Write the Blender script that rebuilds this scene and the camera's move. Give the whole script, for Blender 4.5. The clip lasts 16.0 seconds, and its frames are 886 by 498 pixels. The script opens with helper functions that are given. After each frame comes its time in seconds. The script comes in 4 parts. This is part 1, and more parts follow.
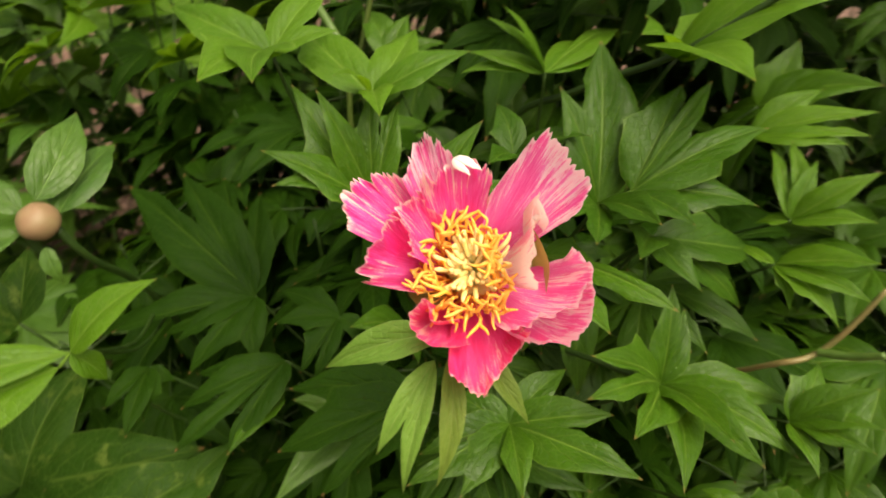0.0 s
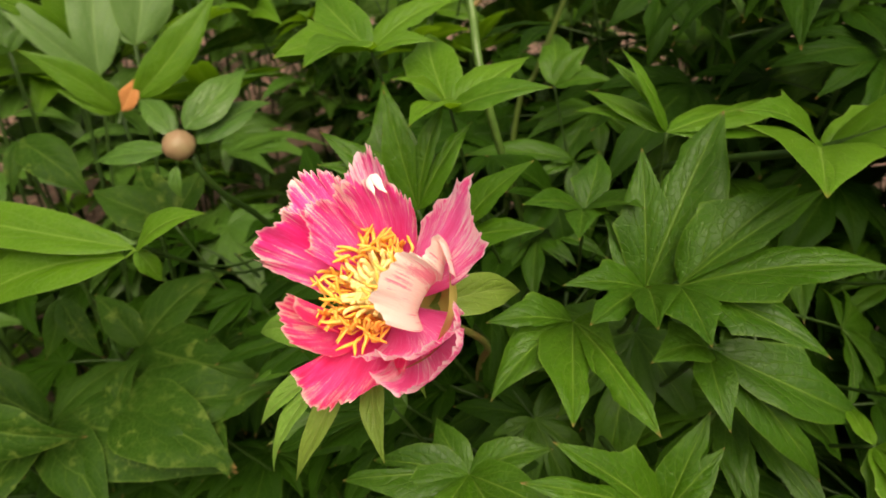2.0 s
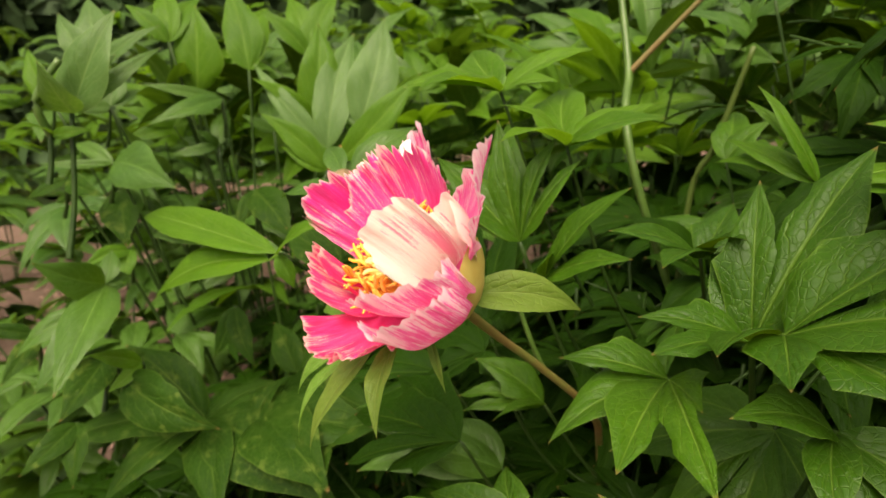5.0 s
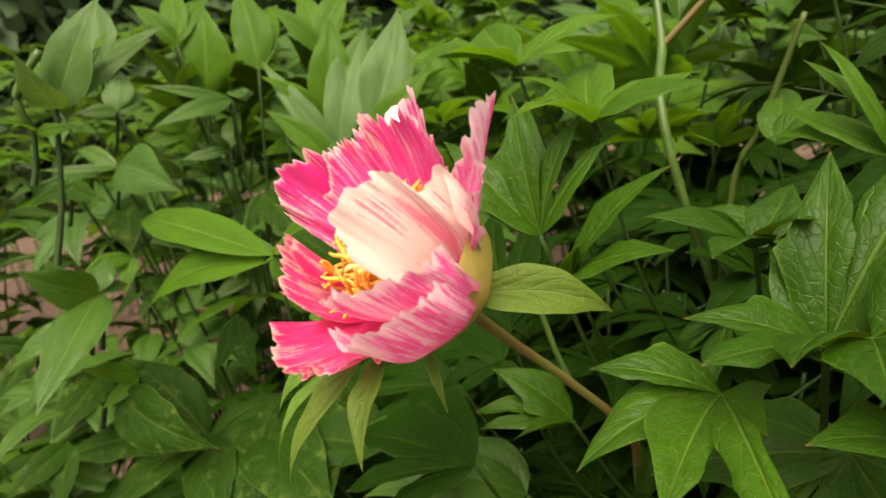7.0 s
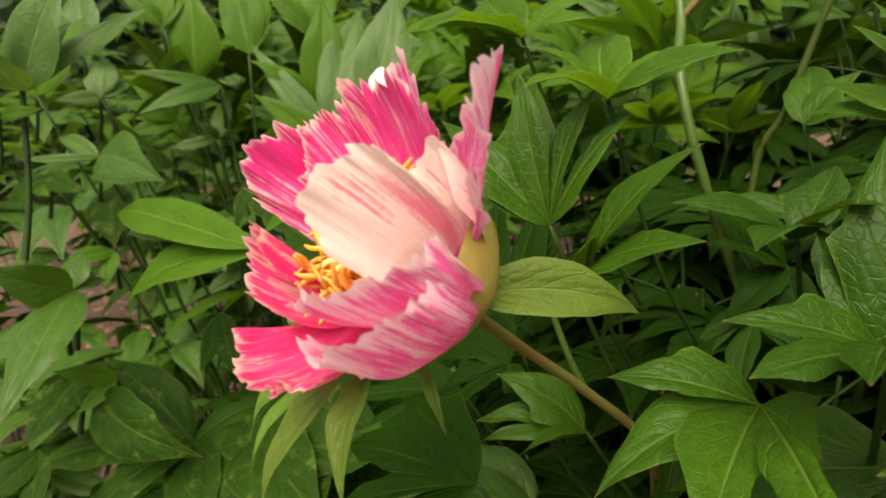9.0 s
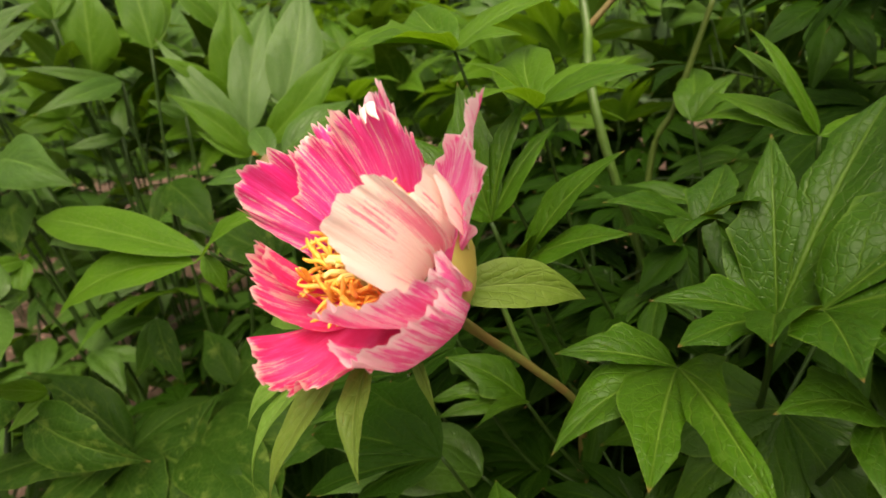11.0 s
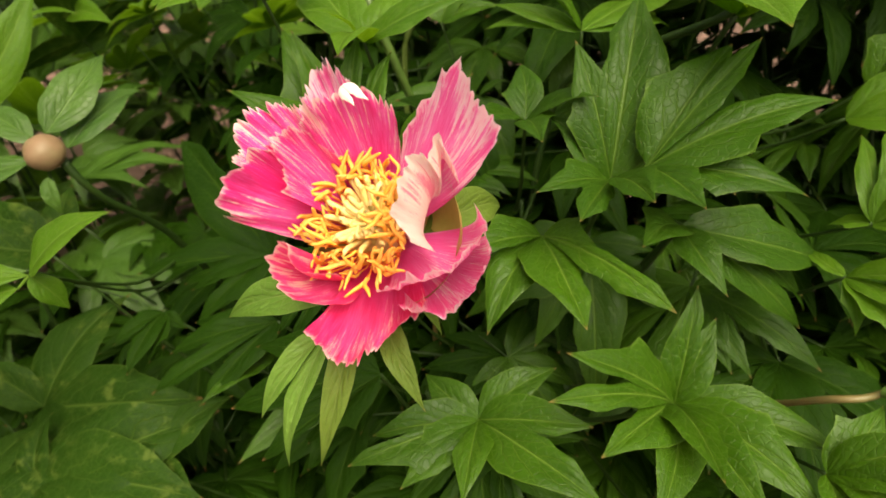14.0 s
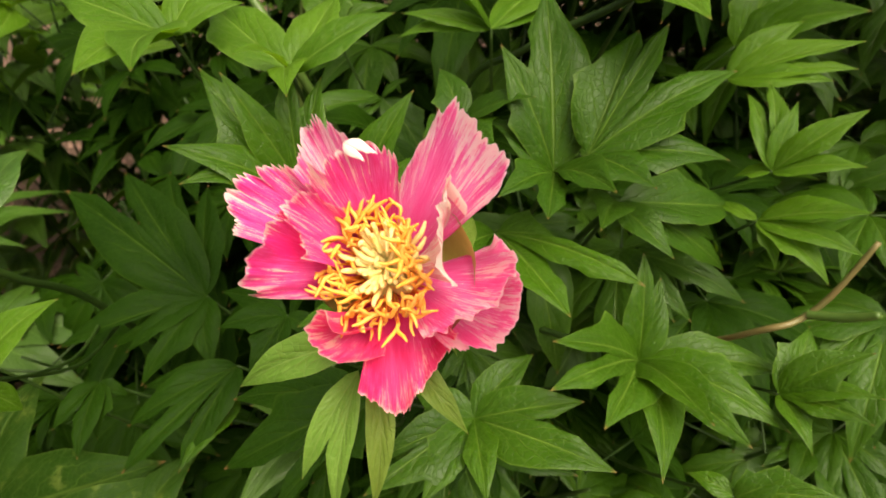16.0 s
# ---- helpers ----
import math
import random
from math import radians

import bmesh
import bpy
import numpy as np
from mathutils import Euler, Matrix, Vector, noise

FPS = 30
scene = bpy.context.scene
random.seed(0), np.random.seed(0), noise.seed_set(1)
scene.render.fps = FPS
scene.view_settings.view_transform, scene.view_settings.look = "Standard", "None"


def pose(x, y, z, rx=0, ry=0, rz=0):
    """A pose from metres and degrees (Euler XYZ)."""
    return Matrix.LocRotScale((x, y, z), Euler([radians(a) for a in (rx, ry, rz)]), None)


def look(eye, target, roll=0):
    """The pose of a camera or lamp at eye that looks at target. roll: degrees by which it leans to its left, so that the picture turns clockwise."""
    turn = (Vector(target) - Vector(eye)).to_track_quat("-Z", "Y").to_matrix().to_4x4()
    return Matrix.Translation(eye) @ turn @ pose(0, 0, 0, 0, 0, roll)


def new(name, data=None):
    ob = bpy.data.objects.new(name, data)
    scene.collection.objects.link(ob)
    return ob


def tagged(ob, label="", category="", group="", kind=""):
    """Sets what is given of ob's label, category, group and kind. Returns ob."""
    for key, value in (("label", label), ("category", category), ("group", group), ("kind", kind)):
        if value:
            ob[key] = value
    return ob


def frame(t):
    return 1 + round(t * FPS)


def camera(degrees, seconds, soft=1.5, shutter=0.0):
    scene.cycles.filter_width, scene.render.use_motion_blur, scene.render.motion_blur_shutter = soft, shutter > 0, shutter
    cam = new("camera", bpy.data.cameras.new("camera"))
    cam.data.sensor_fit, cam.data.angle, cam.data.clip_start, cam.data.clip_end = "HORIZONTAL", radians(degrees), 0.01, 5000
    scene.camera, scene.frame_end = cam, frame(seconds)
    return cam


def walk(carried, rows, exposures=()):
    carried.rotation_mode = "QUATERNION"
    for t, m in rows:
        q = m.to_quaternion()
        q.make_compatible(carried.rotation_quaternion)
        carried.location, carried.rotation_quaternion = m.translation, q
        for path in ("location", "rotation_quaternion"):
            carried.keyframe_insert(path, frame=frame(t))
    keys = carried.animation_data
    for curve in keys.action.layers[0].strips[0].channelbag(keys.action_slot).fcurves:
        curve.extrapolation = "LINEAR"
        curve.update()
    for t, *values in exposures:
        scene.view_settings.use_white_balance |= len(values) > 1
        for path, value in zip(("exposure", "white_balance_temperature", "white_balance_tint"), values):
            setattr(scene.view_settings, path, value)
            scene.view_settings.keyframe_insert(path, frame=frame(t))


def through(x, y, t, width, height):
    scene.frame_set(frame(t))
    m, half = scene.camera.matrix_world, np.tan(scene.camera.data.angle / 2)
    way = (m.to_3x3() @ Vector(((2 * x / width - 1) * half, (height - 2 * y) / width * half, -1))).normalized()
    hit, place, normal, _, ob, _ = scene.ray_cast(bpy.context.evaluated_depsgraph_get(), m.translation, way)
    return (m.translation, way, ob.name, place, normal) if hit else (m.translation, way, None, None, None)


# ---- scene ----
cam = camera(69.5, 16.0, 1.7, 0.5)
PATH = [
    (0, (0.094, 0.074, 0.918), (-0.082, 1.689, -0.249), -5.0),
    (0.5, (0.147, 0.104, 0.906), (-0.32, 1.616, -0.317), -5.2),
    (1, (0.178, 0.119, 0.924), (-0.474, 1.552, -0.31), -8.4),
    (1.5, (0.214, 0.125, 0.918), (-0.577, 1.561, -0.226), -5.5),
    (2, (0.251, 0.137, 0.909), (-0.737, 1.5, -0.171), -2.4),
    (2.5, (0.269, 0.148, 0.899), (-0.902, 1.413, -0.115), -2.8),
    (3, (0.291, 0.158, 0.884), (-1.05, 1.327, -0.031), -3.6),
    (3.5, (0.325, 0.163, 0.871), (-1.114, 1.285, 0.053), -4.2),
    (4, (0.336, 0.163, 0.86), (-1.207, 1.226, 0.161), -4.3),
    (4.2, (0.339, 0.168, 0.852), (-1.231, 1.209, 0.178), -4.2),
    (6.3, (0.325, 0.213, 0.814), (-1.35, 1.1, 0.175), -5.9),
    (6.5, (0.317, 0.219, 0.81), (-1.36, 1.105, 0.174), -6.5),
    (7, (0.302, 0.222, 0.806), (-1.382, 1.112, 0.197), -6.3),
    (7.5, (0.286, 0.229, 0.793), (-1.388, 1.125, 0.166), -5.3),
    (8, (0.275, 0.234, 0.793), (-1.413, 1.104, 0.166), -6.1),
    (8.5, (0.267, 0.237, 0.793), (-1.416, 1.115, 0.164), -6.1),
    (9, (0.269, 0.241, 0.793), (-1.411, 1.123, 0.164), -6.5),
    (9.2, (0.27, 0.242, 0.795), (-1.409, 1.124, 0.158), -6.4),
    (11.3, (0.28, 0.187, 0.824), (-1.15, 1.376, 0.087), -5.9),
    (11.5, (0.283, 0.177, 0.831), (-1.105, 1.404, 0.076), -5.7),
    (12, (0.271, 0.156, 0.848), (-0.977, 1.486, 0.027), -5.7),
    (12.5, (0.253, 0.137, 0.852), (-0.898, 1.503, -0.048), -6.8),
    (13, (0.239, 0.117, 0.862), (-0.76, 1.548, -0.116), -7.2),
    (13.5, (0.214, 0.114, 0.867), (-0.568, 1.622, -0.189), -8.0),
    (14, (0.192, 0.116, 0.866), (-0.427, 1.65, -0.258), -8.2),
    (14.5, (0.174, 0.11, 0.867), (-0.339, 1.677, -0.265), -9.1),
    (15, (0.16, 0.118, 0.872), (-0.231, 1.673, -0.324), -9.3),
    (15.5, (0.145, 0.124, 0.88), (-0.147, 1.668, -0.358), -10.9),
    (16, (0.134, 0.115, 0.899), (-0.083, 1.664, -0.347), -10.7),
]
cam.data.dof.use_dof, cam.data.dof.focus_distance, cam.data.dof.aperture_fstop = True, 0.28, 14.0
walk(cam, [(t, look(eye, target, roll)) for t, eye, target, roll in PATH], [(0, 0.75, 7850, 10), (1.5, 0.57, 7850, 10), (2.5, 0.66, 7850, 10), (4, 0.80, 7850, 10), (7, 0.70, 7550, 10), (8.5, 0.50, 7450, 11), (12, 0.62, 7850, 10), (16, 0.76, 7750, 10)])

# ---- world and light: a bright overcast day ----
world = bpy.data.worlds.new("overcast_sky")
scene.world = world
world.use_nodes = True
wn, wl = world.node_tree.nodes, world.node_tree.links
wn.clear()
sky = wn.new("ShaderNodeTexSky")
sky.sky_type, sky.sun_disc = "NISHITA", False
sky.sun_elevation, sky.sun_rotation = radians(59), radians(131)
sky.air_density, sky.dust_density = 1.0, 4.0
grey = wn.new("ShaderNodeHueSaturation")
grey.inputs["Saturation"].default_value = 0.12
back = wn.new("ShaderNodeBackground")
back.inputs["Strength"].default_value = 0.122
wout = wn.new("ShaderNodeOutputWorld")
wl.new(sky.outputs[0], grey.inputs["Color"])
wl.new(grey.outputs[0], back.inputs["Color"])
wl.new(back.outputs[0], wout.inputs["Surface"])
sun = new("sun", bpy.data.lights.new("sun", "SUN"))
sun.data.energy, sun.data.angle, sun.data.color = 3.9, radians(50), (1.0, 0.93, 0.78)
sun.matrix_world = look((1.1, -0.65, 3.0), (0, 0.3, 0.6))


# ---- materials ----
class Nodes:
    """A node material under construction."""

    def __init__(self, name):
        self.material = bpy.data.materials.new(name)
        self.material.use_nodes = True
        self.tree = self.material.node_tree
        self.tree.nodes.clear()
        self.out = self.add("ShaderNodeOutputMaterial")

    def add(self, kind, **values):
        node = self.tree.nodes.new(kind)
        for key, value in values.items():
            node.inputs[key.replace("_", " ")].default_value = value
        return node

    def join(self, a, b):
        self.tree.links.new(a, b)

    def math(self, operation, a, b=None, clamp=False):
        node = self.tree.nodes.new("ShaderNodeMath")
        node.operation, node.use_clamp = operation, clamp
        for n, v in enumerate((a, b)):
            if v is None:
                continue
            if isinstance(v, (int, float)):
                node.inputs[n].default_value = v
            else:
                self.join(v, node.inputs[n])
        return node.outputs[0]

    def mix(self, amount, a, b, blend="MIX"):
        node = self.tree.nodes.new("ShaderNodeMix")
        node.data_type, node.blend_type, node.clamp_factor = "RGBA", blend, True
        for socket, v in ((node.inputs[0], amount), (node.inputs[6], a), (node.inputs[7], b)):
            if isinstance(v, (int, float)):
                socket.default_value = v
            elif isinstance(v, tuple):
                socket.default_value = (*v, 1)
            else:
                self.join(v, socket)
        return node.outputs[2]

    def noise(self, vector, scale, detail=3.0, rough=0.55):
        node = self.add("ShaderNodeTexNoise", Scale=scale, Detail=detail, Roughness=rough)
        if vector is not None:
            self.join(vector, node.inputs["Vector"])
        return node.outputs[0]

    def ramp(self, value, low, high):
        node = self.add("ShaderNodeMapRange", From_Min=low, From_Max=high)
        node.interpolation_type = "SMOOTHSTEP"
        self.join(value, node.inputs["Value"])
        return node.outputs[0]

    def scaled(self, vector, scale):
        node = self.add("ShaderNodeMapping", Scale=scale)
        self.join(vector, node.inputs["Vector"])
        return node.outputs[0]

    def finish(self, color, rough, bump=None, bump_strength=0.3, distance=0.001, through=0.0, through_color=None, specular=0.5):
        body = self.add("ShaderNodeBsdfPrincipled")
        for key, v in (("Base Color", color), ("Roughness", rough), ("Specular IOR Level", specular)):
            if isinstance(v, tuple):
                body.inputs[key].default_value = (*v, 1)
            elif isinstance(v, (int, float)):
                body.inputs[key].default_value = v
            else:
                self.join(v, body.inputs[key])
        last = body
        normal = None
        if bump is not None:
            relief = self.add("ShaderNodeBump", Strength=bump_strength, Distance=distance)
            self.join(bump, relief.inputs["Height"])
            normal = relief.outputs[0]
            self.join(normal, body.inputs["Normal"])
        if through:
            thin = self.add("ShaderNodeBsdfTranslucent")
            tint = color if through_color is None else through_color
            if isinstance(tint, tuple):
                thin.inputs["Color"].default_value = (*tint, 1)
            else:
                self.join(tint, thin.inputs["Color"])
            both = self.add("ShaderNodeMixShader", Fac=through)
            self.join(body.outputs[0], both.inputs[1])
            self.join(thin.outputs[0], both.inputs[2])
            last = both
        self.join(last.outputs[0], self.out.inputs["Surface"])
        return self.material


def leaf_material(name, dark, light, vein, rough=0.42, mottle=0.0, through=0.22, shine=0.22):
    n = Nodes(name)
    uv = n.add("ShaderNodeUVMap").outputs[0]
    place = n.add("ShaderNodeNewGeometry").outputs["Position"]
    rand = n.add("ShaderNodeObjectInfo").outputs["Random"]
    split = n.add("ShaderNodeSeparateXYZ")
    n.join(uv, split.inputs[0])
    across = n.math("ABSOLUTE", n.math("SUBTRACT", split.outputs[0], 0.5))
    along = split.outputs[1]
    wobble = n.noise(place, 45, 3)
    # side veins leave the midrib at a slant and fade towards the edge
    phase = n.math("ADD", n.math("SUBTRACT", n.math("MULTIPLY", along, 5.6), n.math("MULTIPLY", across, 5.2)), n.math("MULTIPLY", wobble, 1.5))
    saw = n.math("ABSOLUTE", n.math("SUBTRACT", n.math("FRACT", phase), 0.5))
    side = n.math("MULTIPLY", n.ramp(saw, 0.075, 0.0), n.ramp(across, 0.52, 0.2))
    rib = n.ramp(across, 0.034, 0.008)
    lines = n.math("MAXIMUM", n.math("MULTIPLY", rib, 1.0), n.math("MULTIPLY", side, 0.75))
    # the fine net of veinlets
    cells = n.add("ShaderNodeTexVoronoi", Scale=190.0)
    cells.feature = "DISTANCE_TO_EDGE"
    n.join(place, cells.inputs["Vector"])
    net = n.ramp(cells.outputs["Distance"], 0.09, 0.0)
    lines = n.math("MAXIMUM", lines, n.math("MULTIPLY", net, 0.28))
    patch = n.ramp(n.noise(place, 22, 4), 0.3, 0.72)
    tone = n.math("ADD", n.math("MULTIPLY", patch, 0.45), n.math("MULTIPLY", rand, 0.55))
    color = n.mix(tone, dark, light)
    fine = n.noise(place, 420, 3)
    color = n.mix(n.math("MULTIPLY", n.ramp(fine, 0.35, 0.75), 0.25), color, tuple(0.72 * c for c in dark))
    if mottle:
        spots = n.ramp(n.noise(place, 95, 4, 0.7), 0.50, 0.66)
        zones = n.ramp(n.noise(place, 28, 2), 0.40, 0.62)
        color = n.mix(n.math("MULTIPLY", n.math("MULTIPLY", spots, zones), mottle), color, (0.082, 0.12, 0.022))
    color = n.mix(n.math("MULTIPLY", lines, 0.56), color, vein)
    rim = n.math("MULTIPLY", n.ramp(across, 0.47, 0.497), 0.45)
    color = n.mix(rim, color, vein)
    color = n.mix(n.math("MULTIPLY", n.ramp(along, 0.955, 1.0), 0.45), color, (0.34, 0.13, 0.07))
    gloss = n.math("ADD", rough, n.math("MULTIPLY", n.math("SUBTRACT", n.noise(place, 90, 3), 0.5), 0.25))
    puff = n.math("MULTIPLY", n.math("MULTIPLY", n.ramp(saw, 0.0, 0.45), n.ramp(across, 0.5, 0.12)), 0.22)
    height = n.math("SUBTRACT", n.math("ADD", n.math("MULTIPLY", n.noise(place, 130, 3), 0.9), puff), n.math("MULTIPLY", lines, 0.8))
    glow = n.mix(0.5, color, (0.19, 0.36, 0.008))
    return n.finish(color, gloss, height, 0.65, 0.0014, through, glow, shine)


LOBED = leaf_material("lobed_leaf_green", (0.0185, 0.061, 0.0024), (0.0415, 0.112, 0.005), (0.115, 0.205, 0.028), rough=0.4, shine=0.2)
DEEP = leaf_material("lobed_leaf_mid_green", (0.0125, 0.046, 0.0020), (0.0285, 0.082, 0.0038), (0.085, 0.155, 0.020), rough=0.42, shine=0.18, through=0.16)
# LOBED darkened by hand: shade inside the bushes is put into this colour
SHADED = leaf_material("lobed_leaf_shade_green", (0.0050, 0.0200, 0.0010), (0.0115, 0.038, 0.0019), (0.030, 0.064, 0.007), rough=0.5, shine=0.05, through=0.05)
YOUNG = leaf_material("young_leaf_green", (0.0449, 0.1306, 0.0065), (0.0898, 0.204, 0.0114), (0.20, 0.34, 0.06), through=0.46, shine=0.22)
BROAD = leaf_material("broad_leaf_green", (0.024, 0.073, 0.008), (0.058, 0.130, 0.016), (0.105, 0.20, 0.04), rough=0.4, shine=0.3)
PALE = leaf_material("pale_leaf_green", (0.055, 0.125, 0.026), (0.095, 0.19, 0.046), (0.20, 0.32, 0.10), through=0.4, shine=0.36)
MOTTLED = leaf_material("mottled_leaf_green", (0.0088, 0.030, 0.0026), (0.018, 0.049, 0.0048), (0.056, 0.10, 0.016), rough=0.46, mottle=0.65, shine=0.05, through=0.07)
BRACT = leaf_material("bract_green", (0.075, 0.18, 0.022), (0.15, 0.28, 0.045), (0.25, 0.38, 0.10), rough=0.45, through=0.3)
BRONZE = leaf_material("bronze_bract_green", (0.085, 0.145, 0.02), (0.145, 0.22, 0.035), (0.21, 0.29, 0.07), rough=0.5, through=0.3)
TAN = leaf_material("withered_leaf_tan", (0.30, 0.11, 0.035), (0.45, 0.18, 0.06), (0.5, 0.26, 0.1), rough=0.7)


def petal_material(name, deep, mid, pale, cut, glow=(1.0, 0.30, 0.40)):
    """Streaked petals; cut: how much of the petal is pale, 0 to 1."""
    n = Nodes(name)
    uv = n.add("ShaderNodeUVMap").outputs[0]
    place = n.add("ShaderNodeNewGeometry").outputs["Position"]
    rand = n.add("ShaderNodeObjectInfo").outputs["Random"]
    shift = n.add("ShaderNodeVectorMath")
    shift.operation = "ADD"
    n.join(uv, shift.inputs[0])
    both = n.add("ShaderNodeCombineXYZ")
    n.join(n.math("MULTIPLY", rand, 37.0), both.inputs[0])
    n.join(n.math("MULTIPLY", rand, 11.0), both.inputs[1])
    n.join(both.outputs[0], shift.inputs[1])
    moved = shift.outputs[0]
    patch = n.noise(n.scaled(moved, (5, 1.3, 1)), 1.0, 2)
    wide = n.noise(n.scaled(moved, (36, 1.5, 1)), 1.0, 3, 0.6)
    thin = n.noise(n.scaled(moved, (135, 4.5, 1)), 1.0, 4, 0.65)
    fleck = n.noise(place, 420, 3)
    streak = n.math("ADD", n.math("ADD", n.math("MULTIPLY", patch, 0.34), n.math("MULTIPLY", wide, 0.30)), n.math("ADD", n.math("MULTIPLY", thin, 0.28), n.math("MULTIPLY", fleck, 0.08)))
    split = n.add("ShaderNodeSeparateXYZ")
    n.join(uv, split.inputs[0])
    tipwards = n.math("ADD", n.math("MULTIPLY", n.math("SUBTRACT", split.outputs[1], 0.7), 0.13), n.math("MULTIPLY", n.ramp(split.outputs[1], 0.93, 1.0), 0.06))
    streak = n.math("ADD", streak, tipwards)
    streak = n.math("ADD", streak, n.math("MULTIPLY", n.math("SUBTRACT", n.noise(n.scaled(moved, (84, 2.2, 1)), 1.0, 3, 0.6), 0.5), 0.30))
    middle = 0.64 - 0.32 * cut
    color = n.mix(n.ramp(n.math("ADD", n.math("MULTIPLY", thin, 0.6), n.math("MULTIPLY", patch, 0.4)), 0.38, 0.60), deep, mid)
    color = n.mix(n.math("MULTIPLY", n.ramp(split.outputs[1], 0.55, 0.15), 0.55), color, tuple(0.8 * c for c in deep))
    vein = n.ramp(n.noise(n.scaled(moved, (190, 2.6, 1)), 1.0, 2), 0.44, 0.34)
    color = n.mix(n.math("MULTIPLY", vein, 0.55), color, deep)
    color = n.mix(n.ramp(streak, middle - 0.030, middle + 0.040), color, pale)
    color = n.mix(n.math("MULTIPLY", n.ramp(split.outputs[1], 0.965, 1.0), 0.42), color, tuple(0.5 + 0.5 * c for c in pale))
    height = n.math("ADD", n.math("MULTIPLY", thin, 0.7), n.math("MULTIPLY", n.noise(place, 160, 3), 0.5))
    return n.finish(color, 0.46, height, 0.85, 0.0014, 0.33, n.mix(0.25, color, glow), 0.25)


PINK = petal_material("petal_streaked_pink", (0.88, 0.022, 0.25), (0.97, 0.13, 0.50), (0.99, 0.66, 0.64), 0.24)
CRIMSON = petal_material("petal_streaked_crimson", (0.84, 0.016, 0.15), (0.95, 0.09, 0.33), (0.99, 0.55, 0.52), 0.20)
ROSE = petal_material("petal_streaked_rose", (0.92, 0.07, 0.34), (0.98, 0.23, 0.60), (1.0, 0.66, 0.76), 0.36)
CREAM = petal_material("petal_cream", (0.95, 0.26, 0.42), (0.98, 0.62, 0.62), (1.0, 0.86, 0.79), 0.62, (1.0, 0.78, 0.62))


def plain_material(name, a, b, scale, rough, bump=0.3, through=0.0, distance=0.001, specular=0.5):
    n = Nodes(name)
    place = n.add("ShaderNodeNewGeometry").outputs["Position"]
    rand = n.add("ShaderNodeObjectInfo").outputs["Random"]
    grain = n.noise(place, scale, 4)
    tone = n.math("ADD", n.math("MULTIPLY", n.ramp(grain, 0.3, 0.7), 0.65), n.math("MULTIPLY", rand, 0.35))
    color = n.mix(tone, a, b)
    fine = n.noise(place, scale * 6, 3)
    color = n.mix(n.math("MULTIPLY", fine, 0.3), color, tuple(0.6 * c for c in a))
    return n.finish(color, rough, n.noise(place, scale * 3, 4), bump, distance, through, None, specular)


STEM = plain_material("stem_green", (0.038, 0.085, 0.012), (0.072, 0.135, 0.022), 70, 0.45)
# a darker copy of STEM that holds the bushes' inner shade in its colour
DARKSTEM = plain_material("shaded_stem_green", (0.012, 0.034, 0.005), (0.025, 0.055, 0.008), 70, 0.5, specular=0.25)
REDSTEM = plain_material("stem_flushed_red", (0.18, 0.095, 0.035), (0.11, 0.20, 0.035), 30, 0.45)
TANSTEM = plain_material("stem_tan", (0.17, 0.105, 0.04), (0.13, 0.13, 0.04), 50, 0.5)
OLIVESTEM = plain_material("stem_olive", (0.05, 0.085, 0.012), (0.08, 0.12, 0.02), 50, 0.5)
SEPAL = plain_material("sepal_olive", (0.40, 0.31, 0.065), (0.52, 0.44, 0.13), 55, 0.5, through=0.2)
BUD = plain_material("bud_dusty_pink", (0.20, 0.11, 0.065), (0.17, 0.14, 0.06), 60, 0.55)
STAMEN = plain_material("stamen_yellow", (1.0, 0.52, 0.06), (1.0, 0.68, 0.20), 300, 0.5, through=0.35)
FILAMENT = plain_material("filament_orange", (0.98, 0.30, 0.07), (1.0, 0.50, 0.08), 300, 0.5, through=0.25)
CARPEL = plain_material("carpel_pale_green", (0.74, 0.68, 0.26), (0.86, 0.78, 0.38), 200, 0.5, through=0.25)
STIGMA = plain_material("stigma_cream", (0.98, 0.76, 0.26), (1.0, 0.88, 0.48), 300, 0.5, through=0.35)
SOIL = plain_material("soil_with_bark_crumbs", (0.10, 0.058, 0.042), (0.20, 0.125, 0.098), 38, 0.95, 1.0, distance=0.01)
CHIP = plain_material("bark_chip_pinkish", (0.22, 0.125, 0.10), (0.42, 0.27, 0.22), 60, 0.9, 0.8, distance=0.003)
DARKGREEN = plain_material("far_shrub_green", (0.016, 0.045, 0.01), (0.04, 0.09, 0.022), 12, 0.7)


